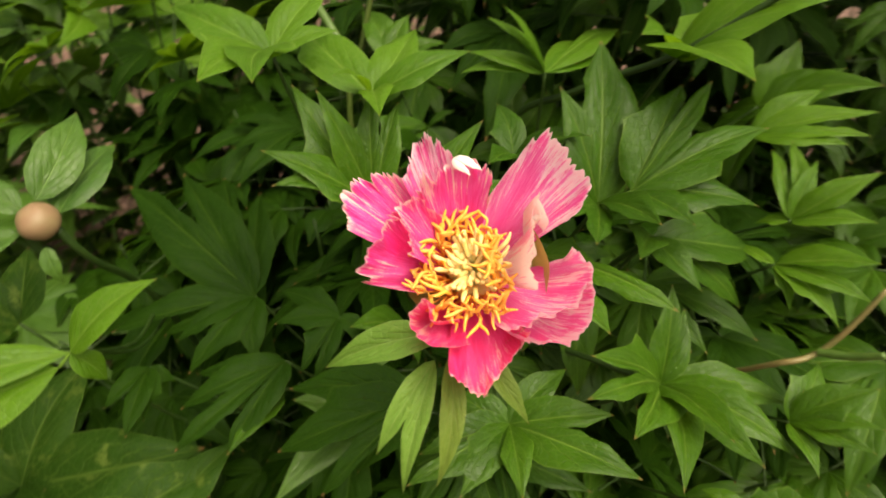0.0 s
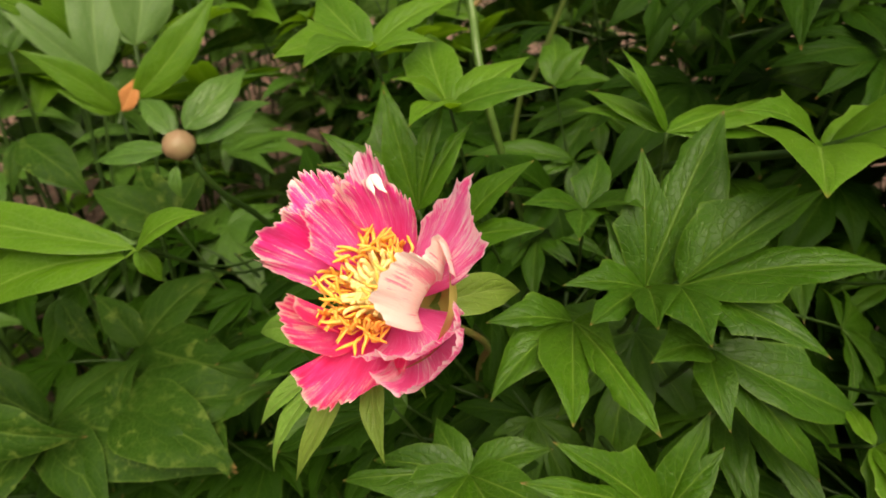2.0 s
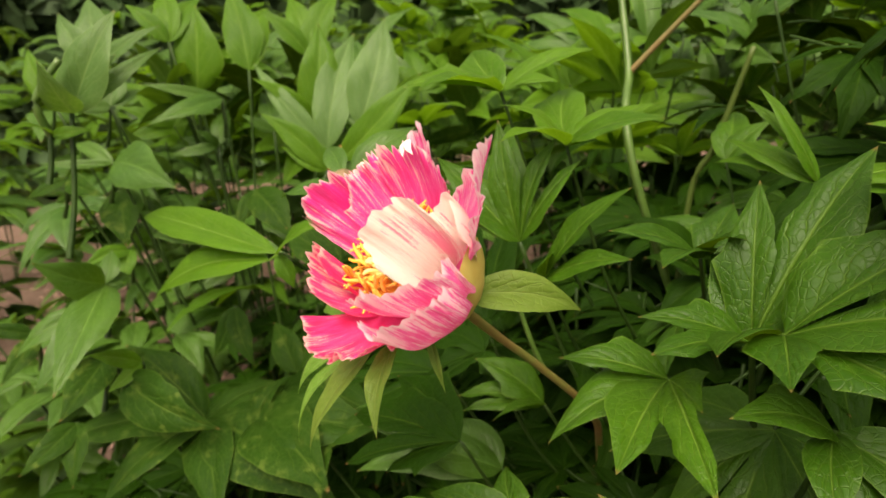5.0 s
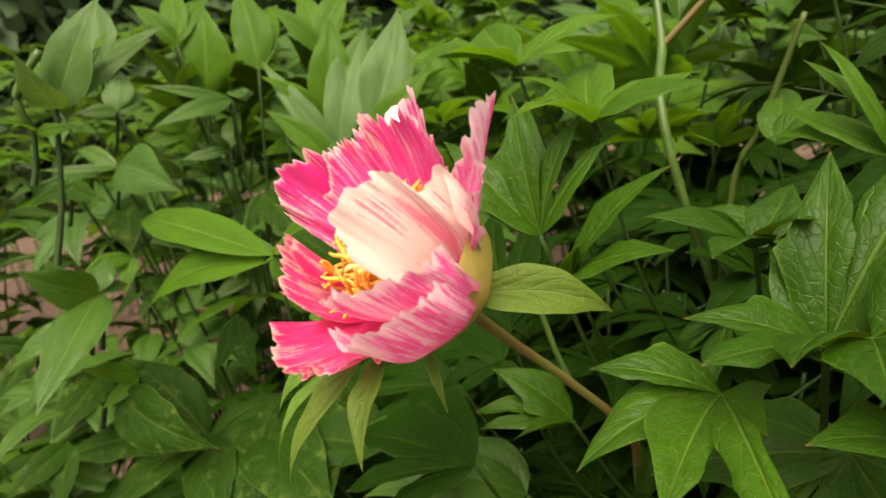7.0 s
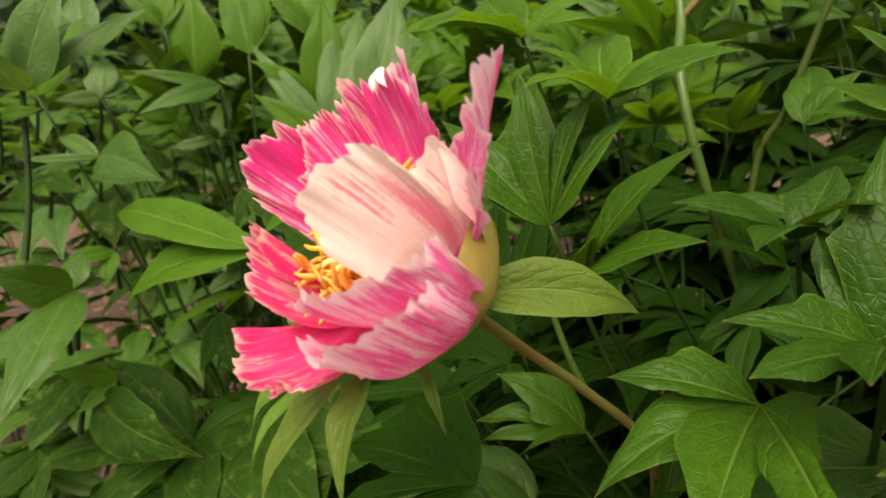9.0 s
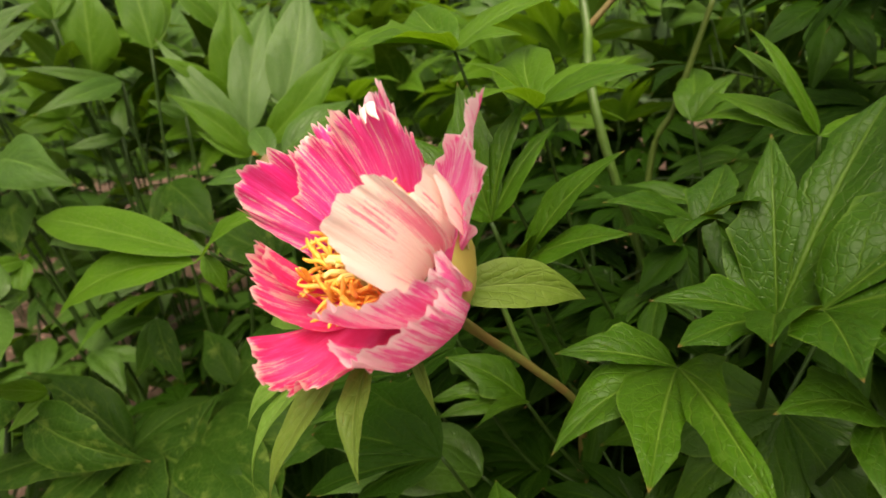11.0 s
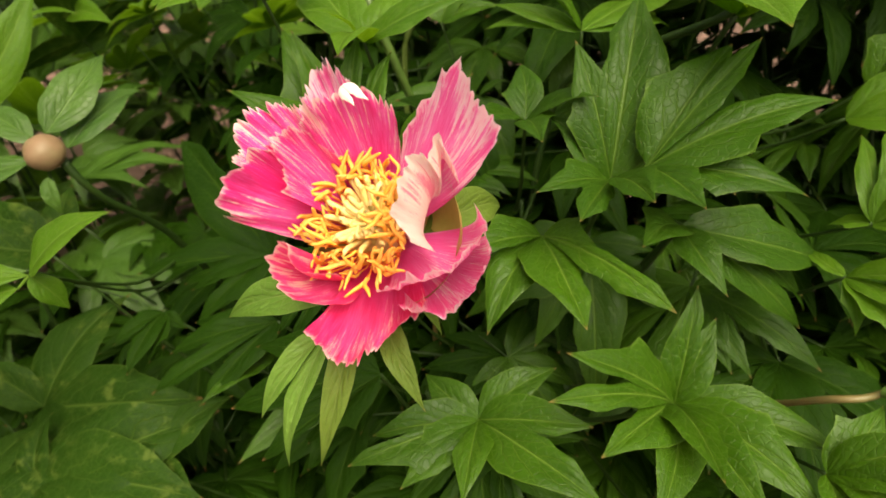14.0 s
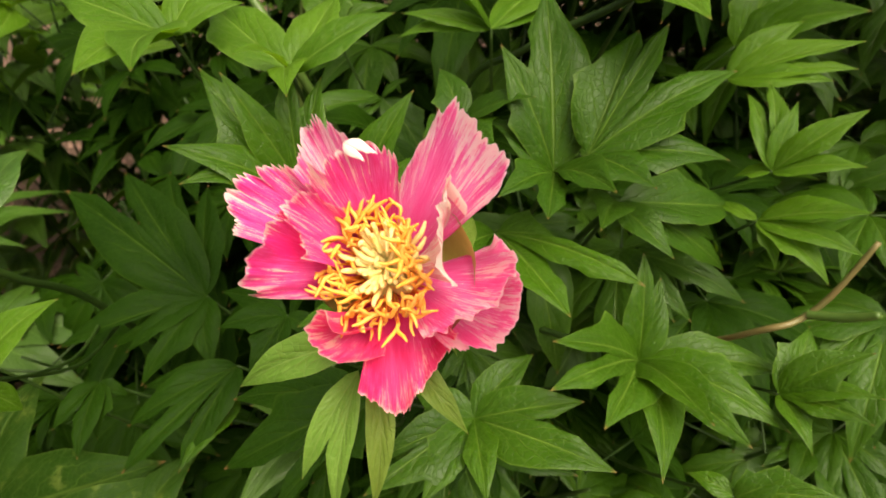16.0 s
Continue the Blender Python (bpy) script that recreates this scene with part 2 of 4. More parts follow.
# ---- building helpers ----
class Geo:
    """Vertices, faces and face-corner UVs of one mesh."""

    def __init__(self):
        self.verts, self.faces, self.uvs, self.slots = [], [], [], []

    def grid(self, rows, uv, slot=0, closed=False):
        """Rows of points, all of one length, joined into quads; closed joins each row's ends."""
        start, wide = len(self.verts), len(rows[0])
        for row in rows:
            self.verts.extend(tuple(p) for p in row)
        for r in range(len(rows) - 1):
            for c in range(wide if closed else wide - 1):
                d = (c + 1) % wide
                a = [(r, c), (r, d), (r + 1, d), (r + 1, c)]
                self.faces.append(tuple(start + i * wide + j for i, j in a))
                for (i, j), jj in zip(a, (c, c + 1, c + 1, c)):
                    self.uvs.append(uv(i / (len(rows) - 1), jj / (wide if closed else wide - 1)))
                self.slots.append(slot)

    def mesh(self, name, *materials):
        me = bpy.data.meshes.new(name)
        me.from_pydata(self.verts, [], self.faces)
        layer = me.uv_layers.new(name="UVMap")
        layer.data.foreach_set("uv", [v for uv in self.uvs for v in uv])
        for m in materials:
            me.materials.append(m)
        me.polygons.foreach_set("use_smooth", [True] * len(me.polygons))
        me.polygons.foreach_set("material_index", self.slots)
        me.update()
        return me


def moved(geo, offset):
    geo.verts = [tuple(Vector(v) - offset) for v in geo.verts]
    return geo


def thing(name, base, label, category, group="", kind=""):
    """An Empty at a thing's base; its parts hang from it."""
    ob = new(name)
    ob.location = base
    ob.empty_display_size = 0.05
    return tagged(ob, label, category, group, kind)


def base_of(ob):
    place = Vector((0, 0, 0))
    while ob is not None:
        place += Vector(ob.location)
        ob = ob.parent
    return place


def part(name, geo, material, parent, label=""):
    """One mesh, given in world places, under a thing or a part."""
    materials = material if isinstance(material, tuple) else (material,)
    ob = new(name, moved(geo, base_of(parent)).mesh(name, *materials))
    ob.parent = parent
    if label:
        ob["label"] = label
    return ob


def bezier(a, b, c, v):
    return a * (1 - v) ** 2 + b * (2 * v * (1 - v)) + c * v * v


def tube(points, radii, sides=7, steps=6, wobble=0.0):
    """A round stem through the points, tapering along the radii."""
    pts = [Vector(p) for p in points]
    path, widths = [], []
    for n in range(len(pts) - 1):
        p0, p1, p2, p3 = pts[max(n - 1, 0)], pts[n], pts[n + 1], pts[min(n + 2, len(pts) - 1)]
        for k in range(steps):
            t = k / steps
            q = 0.5 * (2 * p1 + (p2 - p0) * t + (2 * p0 - 5 * p1 + 4 * p2 - p3) * t * t + (3 * p1 - p0 - 3 * p2 + p3) * t ** 3)
            path.append(q)
            widths.append(radii[n] * (1 - t) + radii[n + 1] * t)
    path.append(pts[-1])
    widths.append(radii[-1])
    geo, rows = Geo(), []
    for n, (q, r) in enumerate(zip(path, widths)):
        ahead = (path[min(n + 1, len(path) - 1)] - path[max(n - 1, 0)]).normalized()
        side = ahead.cross(Vector((0.31, 0.17, 0.93))).normalized()
        up = side.cross(ahead)
        swell = 1 + wobble * noise.noise(q * 60)
        rows.append([q + (side * math.cos(a) + up * math.sin(a)) * r * swell for a in (2 * math.pi * s / sides for s in range(sides))])
    rows.append([path[-1]] * sides)
    geo.grid(rows, lambda v, u: (u, v), closed=True)
    return geo


HINT = Vector((0.10, -0.42, 0.90))


def lobe(geo, base, tip, wide, hint=HINT, arch=0.07, fold=0.22, bend=0.0, curl=0.0, rows=15, seed=0.0, lift=0.0, blunt=0.85, peak=0.78, teeth=1, joined=(9.0, 9.0)):
    """One pointed lobe of a leaf from base to tip; wide: its width over its length; joined: slopes of the seams with its neighbours."""
    base, tip = Vector(base), Vector(tip)
    run = tip - base
    length = run.length
    ahead = run / length
    side = ahead.cross(hint)
    side = side.normalized() if side.length > 1e-4 else Vector((1, 0, 0))
    up = side.cross(ahead)
    made, spread = [], []
    # most broad lobes carry one small side point
    notch = 0.50 + 0.16 * noise.noise(Vector((seed * 2.9, 1.7, 0.3)))
    tooth_side = 1 if noise.noise(Vector((seed * 5.3, 8.1, 2.0))) > 0 else -1
    tooth_size = 0.42 * teeth if wide > 0.33 and rows > 10 and noise.noise(Vector((seed * 1.9, 3.3, 6.0))) > -0.22 else 0.0
    twist = 1.1 * noise.noise(Vector((seed * 0.83, 4.6, 9.2)))
    droop = curl + 0.05 + 0.10 * noise.noise(Vector((seed * 1.31, 7.5, 0.9)))
    columns = (-1, -0.82, -0.52, -0.24, 0, 0.24, 0.52, 0.82, 1) if rows > 11 else (-1, -0.7, -0.34, 0, 0.34, 0.7, 1)
    for r in range(rows + 1):
        v = r / rows
        hump = 4 * v * (1 - v)
        mid = base + run * v + up * (length * (arch * hump - droop * v ** 4) + lift) + side * (bend * length * hump)
        # broadest near the middle, then drawn out to a fine point
        half = 0.5 * wide * length * max(math.sin(math.pi * v ** peak), 0) ** blunt * (1.14 - 0.3 * v) * (1 - 0.34 * max(0, (v - 0.58) / 0.42) ** 1.4)
        lean = twist * max(0, v - 0.3)
        tilted, lifted = side * math.cos(lean) + up * math.sin(lean), up * math.cos(lean) - side * math.sin(lean)
        row, shares = [], []
        for u in columns:
            free = half
            seam = v * length * joined[0 if u < 0 else 1]
            cleft = min(max((v - 0.50) / 0.14, 0), 1)
            half_here = min(free, max(seam * (1 - 0.34 * cleft * cleft * (3 - 2 * cleft)), 1e-5))
            shares.append(0.5 + 0.5 * u * half_here / max(free, 1e-6))
            open_edge = half_here > free - 1e-6 or cleft > 0.9
            edge = 1 + (0.10 * noise.noise(Vector((v * 6.5, seed * 3.1 + (1 if u > 0 else -1), 4.2))) if open_edge else 0)
            if u * tooth_side > 0.9 and open_edge:
                edge *= 1 + tooth_size * (min(max((v - notch + 0.26) / 0.26, 0), 1) ** 2 if v <= notch else max(0, 1 - (v - notch) / 0.06) - 0.12)
            # each half swells like a pillow, its margin waves and rolls a little under
            ripple = noise.noise(Vector((v * 4.5 + seed, u * 1.6, seed * 1.7))) * 0.045 * length * abs(u) ** 1.5
            swell = fold * half_here * abs(u) ** 1.15 + 0.10 * half_here * math.sin(math.pi * abs(u)) - 0.16 * half_here * max(0, abs(u) - 0.7)
            row.append(mid + tilted * (u * half_here * edge) + lifted * (swell + (ripple * min(1, 6 * half / length) if open_edge else 0)))
        made.append(row)
        spread.append(shares)
    geo.grid(made, lambda v, u: (spread[round(v * rows)][round(u * (len(columns) - 1))], v))


def leaflet_geo(base, lobes, hint=HINT, seed=0.0, **shape):
    """A leaflet of one to four lobes that share a base; each lobe: tip, width over length."""
    geo = Geo()
    ways = [(Vector(tip) - Vector(base)).normalized() for tip, _ in lobes]
    for n, (tip, wide) in enumerate(lobes):
        own = dict(shape)
        side = ways[n].cross(hint).normalized()
        seams = [9.0, 9.0]
        for m, way in enumerate(ways):
            if m != n:
                half = math.tan(0.5 * ways[n].angle(way))
                k = 1 if way.dot(side) > 0 else 0
                seams[k] = min(seams[k], half)
        own.setdefault("bend", 0.04 * (1 if (n + int(seed)) % 2 else -1) if len(lobes) == 1 else 0.0)
        lobe(geo, base, tip, wide, hint, seed=seed + 3.7 * n, joined=tuple(seams), **own)
    return geo


COUNT = [0]


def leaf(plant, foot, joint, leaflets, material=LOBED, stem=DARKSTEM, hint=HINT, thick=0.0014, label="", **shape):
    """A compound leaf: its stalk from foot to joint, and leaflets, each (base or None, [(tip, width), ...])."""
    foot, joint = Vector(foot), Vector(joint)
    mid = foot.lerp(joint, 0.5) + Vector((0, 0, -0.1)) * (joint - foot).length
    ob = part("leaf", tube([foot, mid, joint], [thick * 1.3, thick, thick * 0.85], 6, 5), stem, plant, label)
    for base, lobes in leaflets:
        COUNT[0] += 1
        start = joint if base is None else Vector(base)
        geo = leaflet_geo(start, lobes, hint, seed=COUNT[0] * 1.37, **shape)
        if base is not None and (start - joint).length > 0.006:
            stalk = tube([joint, start], [thick * 0.8, thick * 0.6], 5, 3)
            shift = len(geo.verts)
            geo.verts += stalk.verts
            geo.faces += [tuple(i + shift for i in face) for face in stalk.faces]
            geo.uvs += [(0.5, 0.5)] * sum(len(face) for face in stalk.faces)
            geo.slots += [0] * len(stalk.faces)
        part("leaflet", geo, material, ob)
    return ob


# ---- the open flower ----
AXIS = Vector((0.20, -0.70, 0.685)).normalized()
HEART = Vector((0.080, 0.328, 0.716))
flower = thing("peony_flower", (0.0, 0.56, 0.0), "open pink peony flower streaked with cream, on a reddish stem", "flower")


def through_points(points, s):
    """A point of the smooth curve through the given points; s from 0 to 1."""
    n = len(points) - 1
    k = min(int(s * n), n - 1)
    t = s * n - k
    p1, p2 = points[k], points[k + 1]
    p0 = points[k - 1] if k else p1 * 2 - p2
    p3 = points[k + 2] if k + 2 <= n else p2 * 2 - p1
    return 0.5 * (p1 * 2 + (p2 - p0) * t + (p0 * 2 - p1 * 5 + p2 * 4 - p3) * t * t + (p1 * 3 - p0 - p2 * 3 + p3) * t ** 3)


def petal(rim, material=PINK, cup=0.5, fray=0.12, frill=0.13, foot=0.006, drop=0.0, curl=0.0, fold=0.06, push=(0, 0, 0), label="", seed=1.0, rows=34, cols=120):
    """A petal from the heart to a ragged rim through the given points.
    cup: how far it swells outwards before it rises; curl: how far its lip rolls inwards."""
    rim = [Vector(p) for p in rim]
    middle = sum(rim, Vector()) / len(rim)
    out = middle - HEART - AXIS * (middle - HEART).dot(AXIS)
    base = HEART + out.normalized() * 0.009
    side = (rim[-1] - rim[0]).normalized()
    inner = (middle - base).cross(side).normalized()
    if inner.dot(HEART + AXIS * 0.06 - middle) < 0:
        inner = -inner
    size = (rim[-1] - rim[0]).length * 0.5
    geo, made = Geo(), [[] for r in range(rows + 1)]
    for c in range(cols + 1):
        u = c / cols
        end = through_points(rim, u)
        start = base + side * ((2 * u - 1) * foot)
        radial = end - HEART - AXIS * (end - HEART).dot(AXIS)
        corner = HEART + radial - AXIS * drop
        bend = start.lerp(end, 0.5).lerp(corner, cup) + Vector(push) * (1 - 0.75 * u)
        ragged = noise.noise(Vector((u * 5, seed, 1.3))) * 0.8 + noise.noise(Vector((u * 14, seed, 7.7))) * 0.6
        # torn fingers along the rim, each with its own length and curl
        finger = u * 17 + 1.6 * noise.noise(Vector((u * 9, seed, 3.9)))
        own = noise.noise(Vector((math.floor(finger) * 3.7, seed, 0.5)))
        ragged += ((1 - abs(2 * (finger % 1) - 1)) ** 0.7 - 0.6) * max(0.1, 0.45 + 1.0 * own)
        roll = noise.noise(Vector((math.floor(finger) * 5.3, seed, 6.1)))
        edge = abs(2 * u - 1) ** 4
        for r in range(rows + 1):
            v = r / rows
            w = v * (1 + fray * ragged * v ** 5 * (1 - 0.6 * edge))
            p = bezier(start, bend, end, w)
            wave = noise.noise(Vector((u * 4.5, v * 1.2, seed * 2.3))) * fold + noise.noise(Vector((u * 13, v * 1.6, seed * 5.1))) * fold * 0.35 + noise.noise(Vector((u * 30, v * 5, seed * 3.3))) * fold * 0.22
            ruffle = (noise.noise(Vector((u * 9, v * 2, seed + 3.1))) + 0.7 * noise.noise(Vector((u * 24, v * 3, seed + 9.1)))) * v ** 7 + 0.55 * roll * (1 - abs(2 * (finger % 1) - 1)) * v ** 14
            p = p + inner * (size * (wave * min(1, v * 2) * v + frill * 2.0 * ruffle + curl * max(0, v - 0.7) ** 2 * 6))
            made[r].append(p)
    geo.grid(made, lambda v, u: (u, v))
    return part("petal", geo, material, flower, label)


# back ring, then the inner petals
petal([(0.024, 0.314, 0.757), (0.022, 0.326, 0.766), (0.036, 0.336, 0.773), (0.050, 0.338, 0.770)], PINK, 0.30, seed=8.8)
petal([(0.050, 0.331, 0.772), (0.057, 0.342, 0.785), (0.064, 0.342, 0.788), (0.073, 0.340, 0.780)], ROSE, 0.30, fray=0.12, seed=12.7)
petal([(0.058, 0.318, 0.773), (0.064, 0.319, 0.782), (0.077, 0.326, 0.783), (0.091, 0.333, 0.774), (0.090, 0.339, 0.757)], PINK, 0.45, fray=0.12, seed=2.1)
petal([(0.090, 0.341, 0.757), (0.101, 0.343, 0.772), (0.113, 0.344, 0.786), (0.123, 0.336, 0.785), (0.135, 0.325, 0.775), (0.131, 0.324, 0.758), (0.116, 0.332, 0.738)], ROSE, 0.42, fray=0.11, frill=0.16, seed=3.4)
petal([(0.097, 0.279, 0.727), (0.113, 0.280, 0.732), (0.127, 0.284, 0.737), (0.135, 0.300, 0.742), (0.130, 0.311, 0.741), (0.127, 0.321, 0.734)], ROSE, 0.98, fray=0.03, frill=0.10, drop=0.002, seed=4.2)
petal([(0.104, 0.281, 0.719), (0.114, 0.277, 0.720), (0.128, 0.278, 0.722), (0.136, 0.296, 0.731), (0.131, 0.312, 0.733)], ROSE, 1.10, fray=0.03, frill=0.10, drop=0.004, curl=-0.03, seed=4.9)
petal([(0.071, 0.266, 0.713), (0.084, 0.264, 0.700), (0.090, 0.277, 0.694), (0.108, 0.300, 0.704)], CRIMSON, 0.45, fray=0.07, foot=0.012, seed=5.9)
petal([(0.076, 0.292, 0.721), (0.063, 0.284, 0.727), (0.063, 0.281, 0.744), (0.054, 0.280, 0.731), (0.064, 0.277, 0.718), (0.080, 0.283, 0.713)], CRIMSON, 0.55, push=(0.0, 0.0, -0.016), fray=0.10, frill=0.18, seed=6.4)
petal([(0.057, 0.302, 0.728), (0.036, 0.289, 0.745), (0.037, 0.284, 0.756), (0.046, 0.298, 0.770), (0.050, 0.312, 0.769)], PINK, 0.55, fray=0.12, frill=0.16, seed=7.7)
petal([(0.056, 0.300, 0.752), (0.051, 0.307, 0.767), (0.057, 0.318, 0.770), (0.066, 0.326, 0.754)], PINK, 0.35, fray=0.10, frill=0.14, seed=9.3)
petal([(0.110, 0.289, 0.741), (0.107, 0.286, 0.756), (0.109, 0.297, 0.767), (0.111, 0.307, 0.768), (0.111, 0.317, 0.757), (0.111, 0.324, 0.769), (0.117, 0.326, 0.748)], CREAM, 0.98, push=(0.016, 0.002, -0.002), fray=0.05, frill=0.07, fold=0.04, seed=10.6, label="pale cream petal with faint pink streaks")
# a torn white flap on the upper petal
flap = leaflet_geo((0.074, 0.328, 0.784), [((0.087, 0.323, 0.781), 0.40), ((0.082, 0.321, 0.779), 0.42)], Vector((0.2, -0.75, 0.6)), seed=4.4, arch=0.22, fold=-0.45)
WHITE = plain_material("petal_flap_white", (0.90, 0.80, 0.74), (0.95, 0.88, 0.84), 120, 0.5, through=0.25)
part("petal_flap", flap, WHITE, flower, "torn white petal edge")

# carpels and stamens stand a little steeper than the ring of petals
rng = random.Random(11)
STAND = Vector((0.06, -0.58, 0.81)).normalized()
roundA = STAND.cross(Vector((0, 0, 1))).normalized()
roundB = roundA.cross(STAND).normalized()
for k in range(5):
    a = 2 * math.pi * k / 5 + 0.3
    out = roundA * math.cos(a) + roundB * math.sin(a)
    foot = HEART + out * 0.005 + STAND * 0.004
    top = HEART + out * 0.007 + STAND * 0.019
    carpel = part("carpel", tube([foot, foot.lerp(top, 0.5) + out * 0.002, top], [0.0045, 0.0062, 0.0020], 8, 5), CARPEL, flower)
    crest = tube([top, top + STAND * 0.003 + out * 0.003, top + out * 0.007 + STAND * 0.001], [0.0019, 0.0018, 0.0008], 6, 4)
    part("stigma", crest, STIGMA, carpel)
stamen_meshes = []
for k in range(8):
    # one stamen standing on the origin along z, 1 high: an orange filament with a curling yellow anther
    g = Geo()
    lean = rng.uniform(-0.25, 0.25)
    spine = [Vector((lean * t * t, 0.1 * math.sin(3 * t + k), t)) for t in (0, 0.24, 0.48, 0.72)]
    knee = spine[-1]
    hook = rng.choice((-1, 1)) * rng.uniform(0.12, 0.34)
    anther = [knee, knee + Vector((hook * 0.3, 0.04, 0.11)), knee + Vector((hook * 0.8, 0.08 * (k % 3 - 1), 0.21)), knee + Vector((hook * 1.3, 0.13 * (k % 3 - 1), 0.29))]
    for path, radii, slot in ((spine, [0.020, 0.016, 0.016, 0.018], 1), (anther, [0.022, 0.036, 0.032, 0.014], 0)):
        t = tube(path, radii, 6, 3)
        shift = len(g.verts)
        g.verts += t.verts
        g.faces += [tuple(i + shift for i in f) for f in t.faces]
        g.uvs += t.uvs
        g.slots += [slot] * len(t.faces)
    stamen_meshes.append(g.mesh("stamen", STAMEN, FILAMENT))
offset = base_of(flower)
beside = Vector((0.110, 0.306, 0.757)) - HEART
beside = (beside - STAND * beside.dot(STAND)).normalized()
for k in range(165):
    a = k * 2.39996
    ring = math.sqrt(0.30 + 0.70 * (k + 0.5) / 165)
    out = roundA * math.cos(a) + roundB * math.sin(a)
    foot = HEART + out * (0.007 + 0.005 * ring) + STAND * 0.004
    crowd = max(0, out.dot(beside)) ** 2  # the cream petal pens them in on its side
    spread = (0.02 + 0.72 * ring + rng.uniform(-0.16, 0.14)) * (1 - 1.25 * crowd)
    way = (STAND * math.cos(spread) + out * math.sin(spread)).normalized()
    size = rng.uniform(0.020, 0.030)
    ob = new("stamen", stamen_meshes[k % 8])
    ob.parent = flower
    turn = way.to_track_quat("Z", "Y").to_matrix().to_4x4() @ Matrix.Rotation(rng.uniform(0, 6.28), 4, "Z")
    ob.matrix_local = Matrix.Translation(foot - offset) @ turn @ Matrix.Scale(size, 4)

for k in range(46):
    a = k * 2.39996
    ring = math.sqrt((k + 0.5) / 46)
    out = roundA * math.cos(a) + roundB * math.sin(a)
    foot = HEART + out * (0.011 * ring) + STAND * rng.uniform(0.015, 0.020)
    way = (STAND * 0.8 + out * rng.uniform(0.1, 1.1)).normalized()
    tip = foot + way * rng.uniform(0.006, 0.011)
    hook = tip + (out * rng.uniform(-1, 1) + roundB * rng.uniform(-1, 1)) * 0.004
    part("staminode", tube([foot, tip, hook], [0.0012, 0.0013, 0.0006], 5, 3), STIGMA, flower)

acrossA = AXIS.cross(Vector((0, 0, 1))).normalized()
acrossB = acrossA.cross(AXIS).normalized()

# sepals: broad olive cups behind the petals
def sepal(angle, spread, reach, seed):
    """A rounded sepal round the flower's axis; angle from the flower's left, in degrees."""
    geo, made = Geo(), []
    for r in range(13):
        v = r / 12
        row = []
        for c in range(11):
            u = c / 5 - 1
            a = radians(angle + spread * u * math.sin(math.pi * (0.10 + 0.70 * v)) ** 0.6)
            w = v * (1 - 0.10 * abs(u) ** 3) * reach
            out = acrossA * math.cos(a) + acrossB * math.sin(a)
            wide = 0.004 + 0.031 * math.sin(min(w, 1.2) * math.pi / 2) ** 0.85
            high = -0.017 + 0.030 * w ** 2.2
            wave = 0.0012 * noise.noise(Vector((u * 2.5, v * 3, seed)))
            row.append(HEART + out * (wide + wave) + AXIS * high)
        made.append(row)
    geo.grid(made, lambda v, u: (u, v))
    return part("sepal", geo, SEPAL, flower, "rounded olive-green sepal")


for n, (angle, spread, reach) in enumerate(((176, 50, 1.10), (238, 50, 1.0), (300, 44, 0.9), (20, 42, 0.8), (100, 46, 0.9))):
    sepal(angle, spread, reach, n * 3.1)

# narrow green bracts below the flower
for base, lobes, material, hint in (
    ((0.066, 0.304, 0.701), [((0.002, 0.298, 0.683), 0.27)], BRACT, Vector((0.1, -0.65, 0.75))),
    ((0.060, 0.302, 0.684), [((0.030, 0.266, 0.655), 0.24), ((0.041, 0.256, 0.634), 0.17)], BRACT, Vector((-0.1, -0.75, 0.65))),
    ((0.068, 0.304, 0.686), [((0.062, 0.256, 0.640), 0.19)], BRONZE, Vector((0.2, -0.75, 0.5))),
    ((0.082, 0.308, 0.690), [((0.108, 0.279, 0.663), 0.25)], BRONZE, Vector((0.45, -0.7, 0.5))),
    ((0.092, 0.342, 0.708), [((0.119, 0.399, 0.694), 0.33)], BRONZE, Vector((0.75, -0.2, 0.6))),
    ((0.088, 0.322, 0.694), [((0.104, 0.320, 0.666), 0.15)], BRONZE, Vector((0.6, -0.6, 0.3))),
):
    COUNT[0] += 1
    part("bract", leaflet_geo(base, lobes, hint, seed=COUNT[0] * 1.37, arch=0.08, fold=0.42, curl=0.06, teeth=0), material, flower)
# the stem
part("stem", tube([(0.0, 0.56, 0.0), (-0.01, 0.56, 0.25), (0.01, 0.52, 0.47), (0.046, 0.476, 0.559), (0.051, 0.426, 0.618), (0.057, 0.388, 0.656), HEART - AXIS * 0.016, HEART - AXIS * 0.004], [0.005, 0.0045, 0.0034, 0.0027, 0.0025, 0.0025, 0.0032, 0.006], 9, 6, 0.05), REDSTEM, flower, "smooth reddish-green stem")

part("leaf_stalk", tube([(0.050, 0.427, 0.617), (0.047, 0.420, 0.638), (0.043, 0.414, 0.664)], [0.0022, 0.0018, 0.0016], 6, 6), STEM, flower)
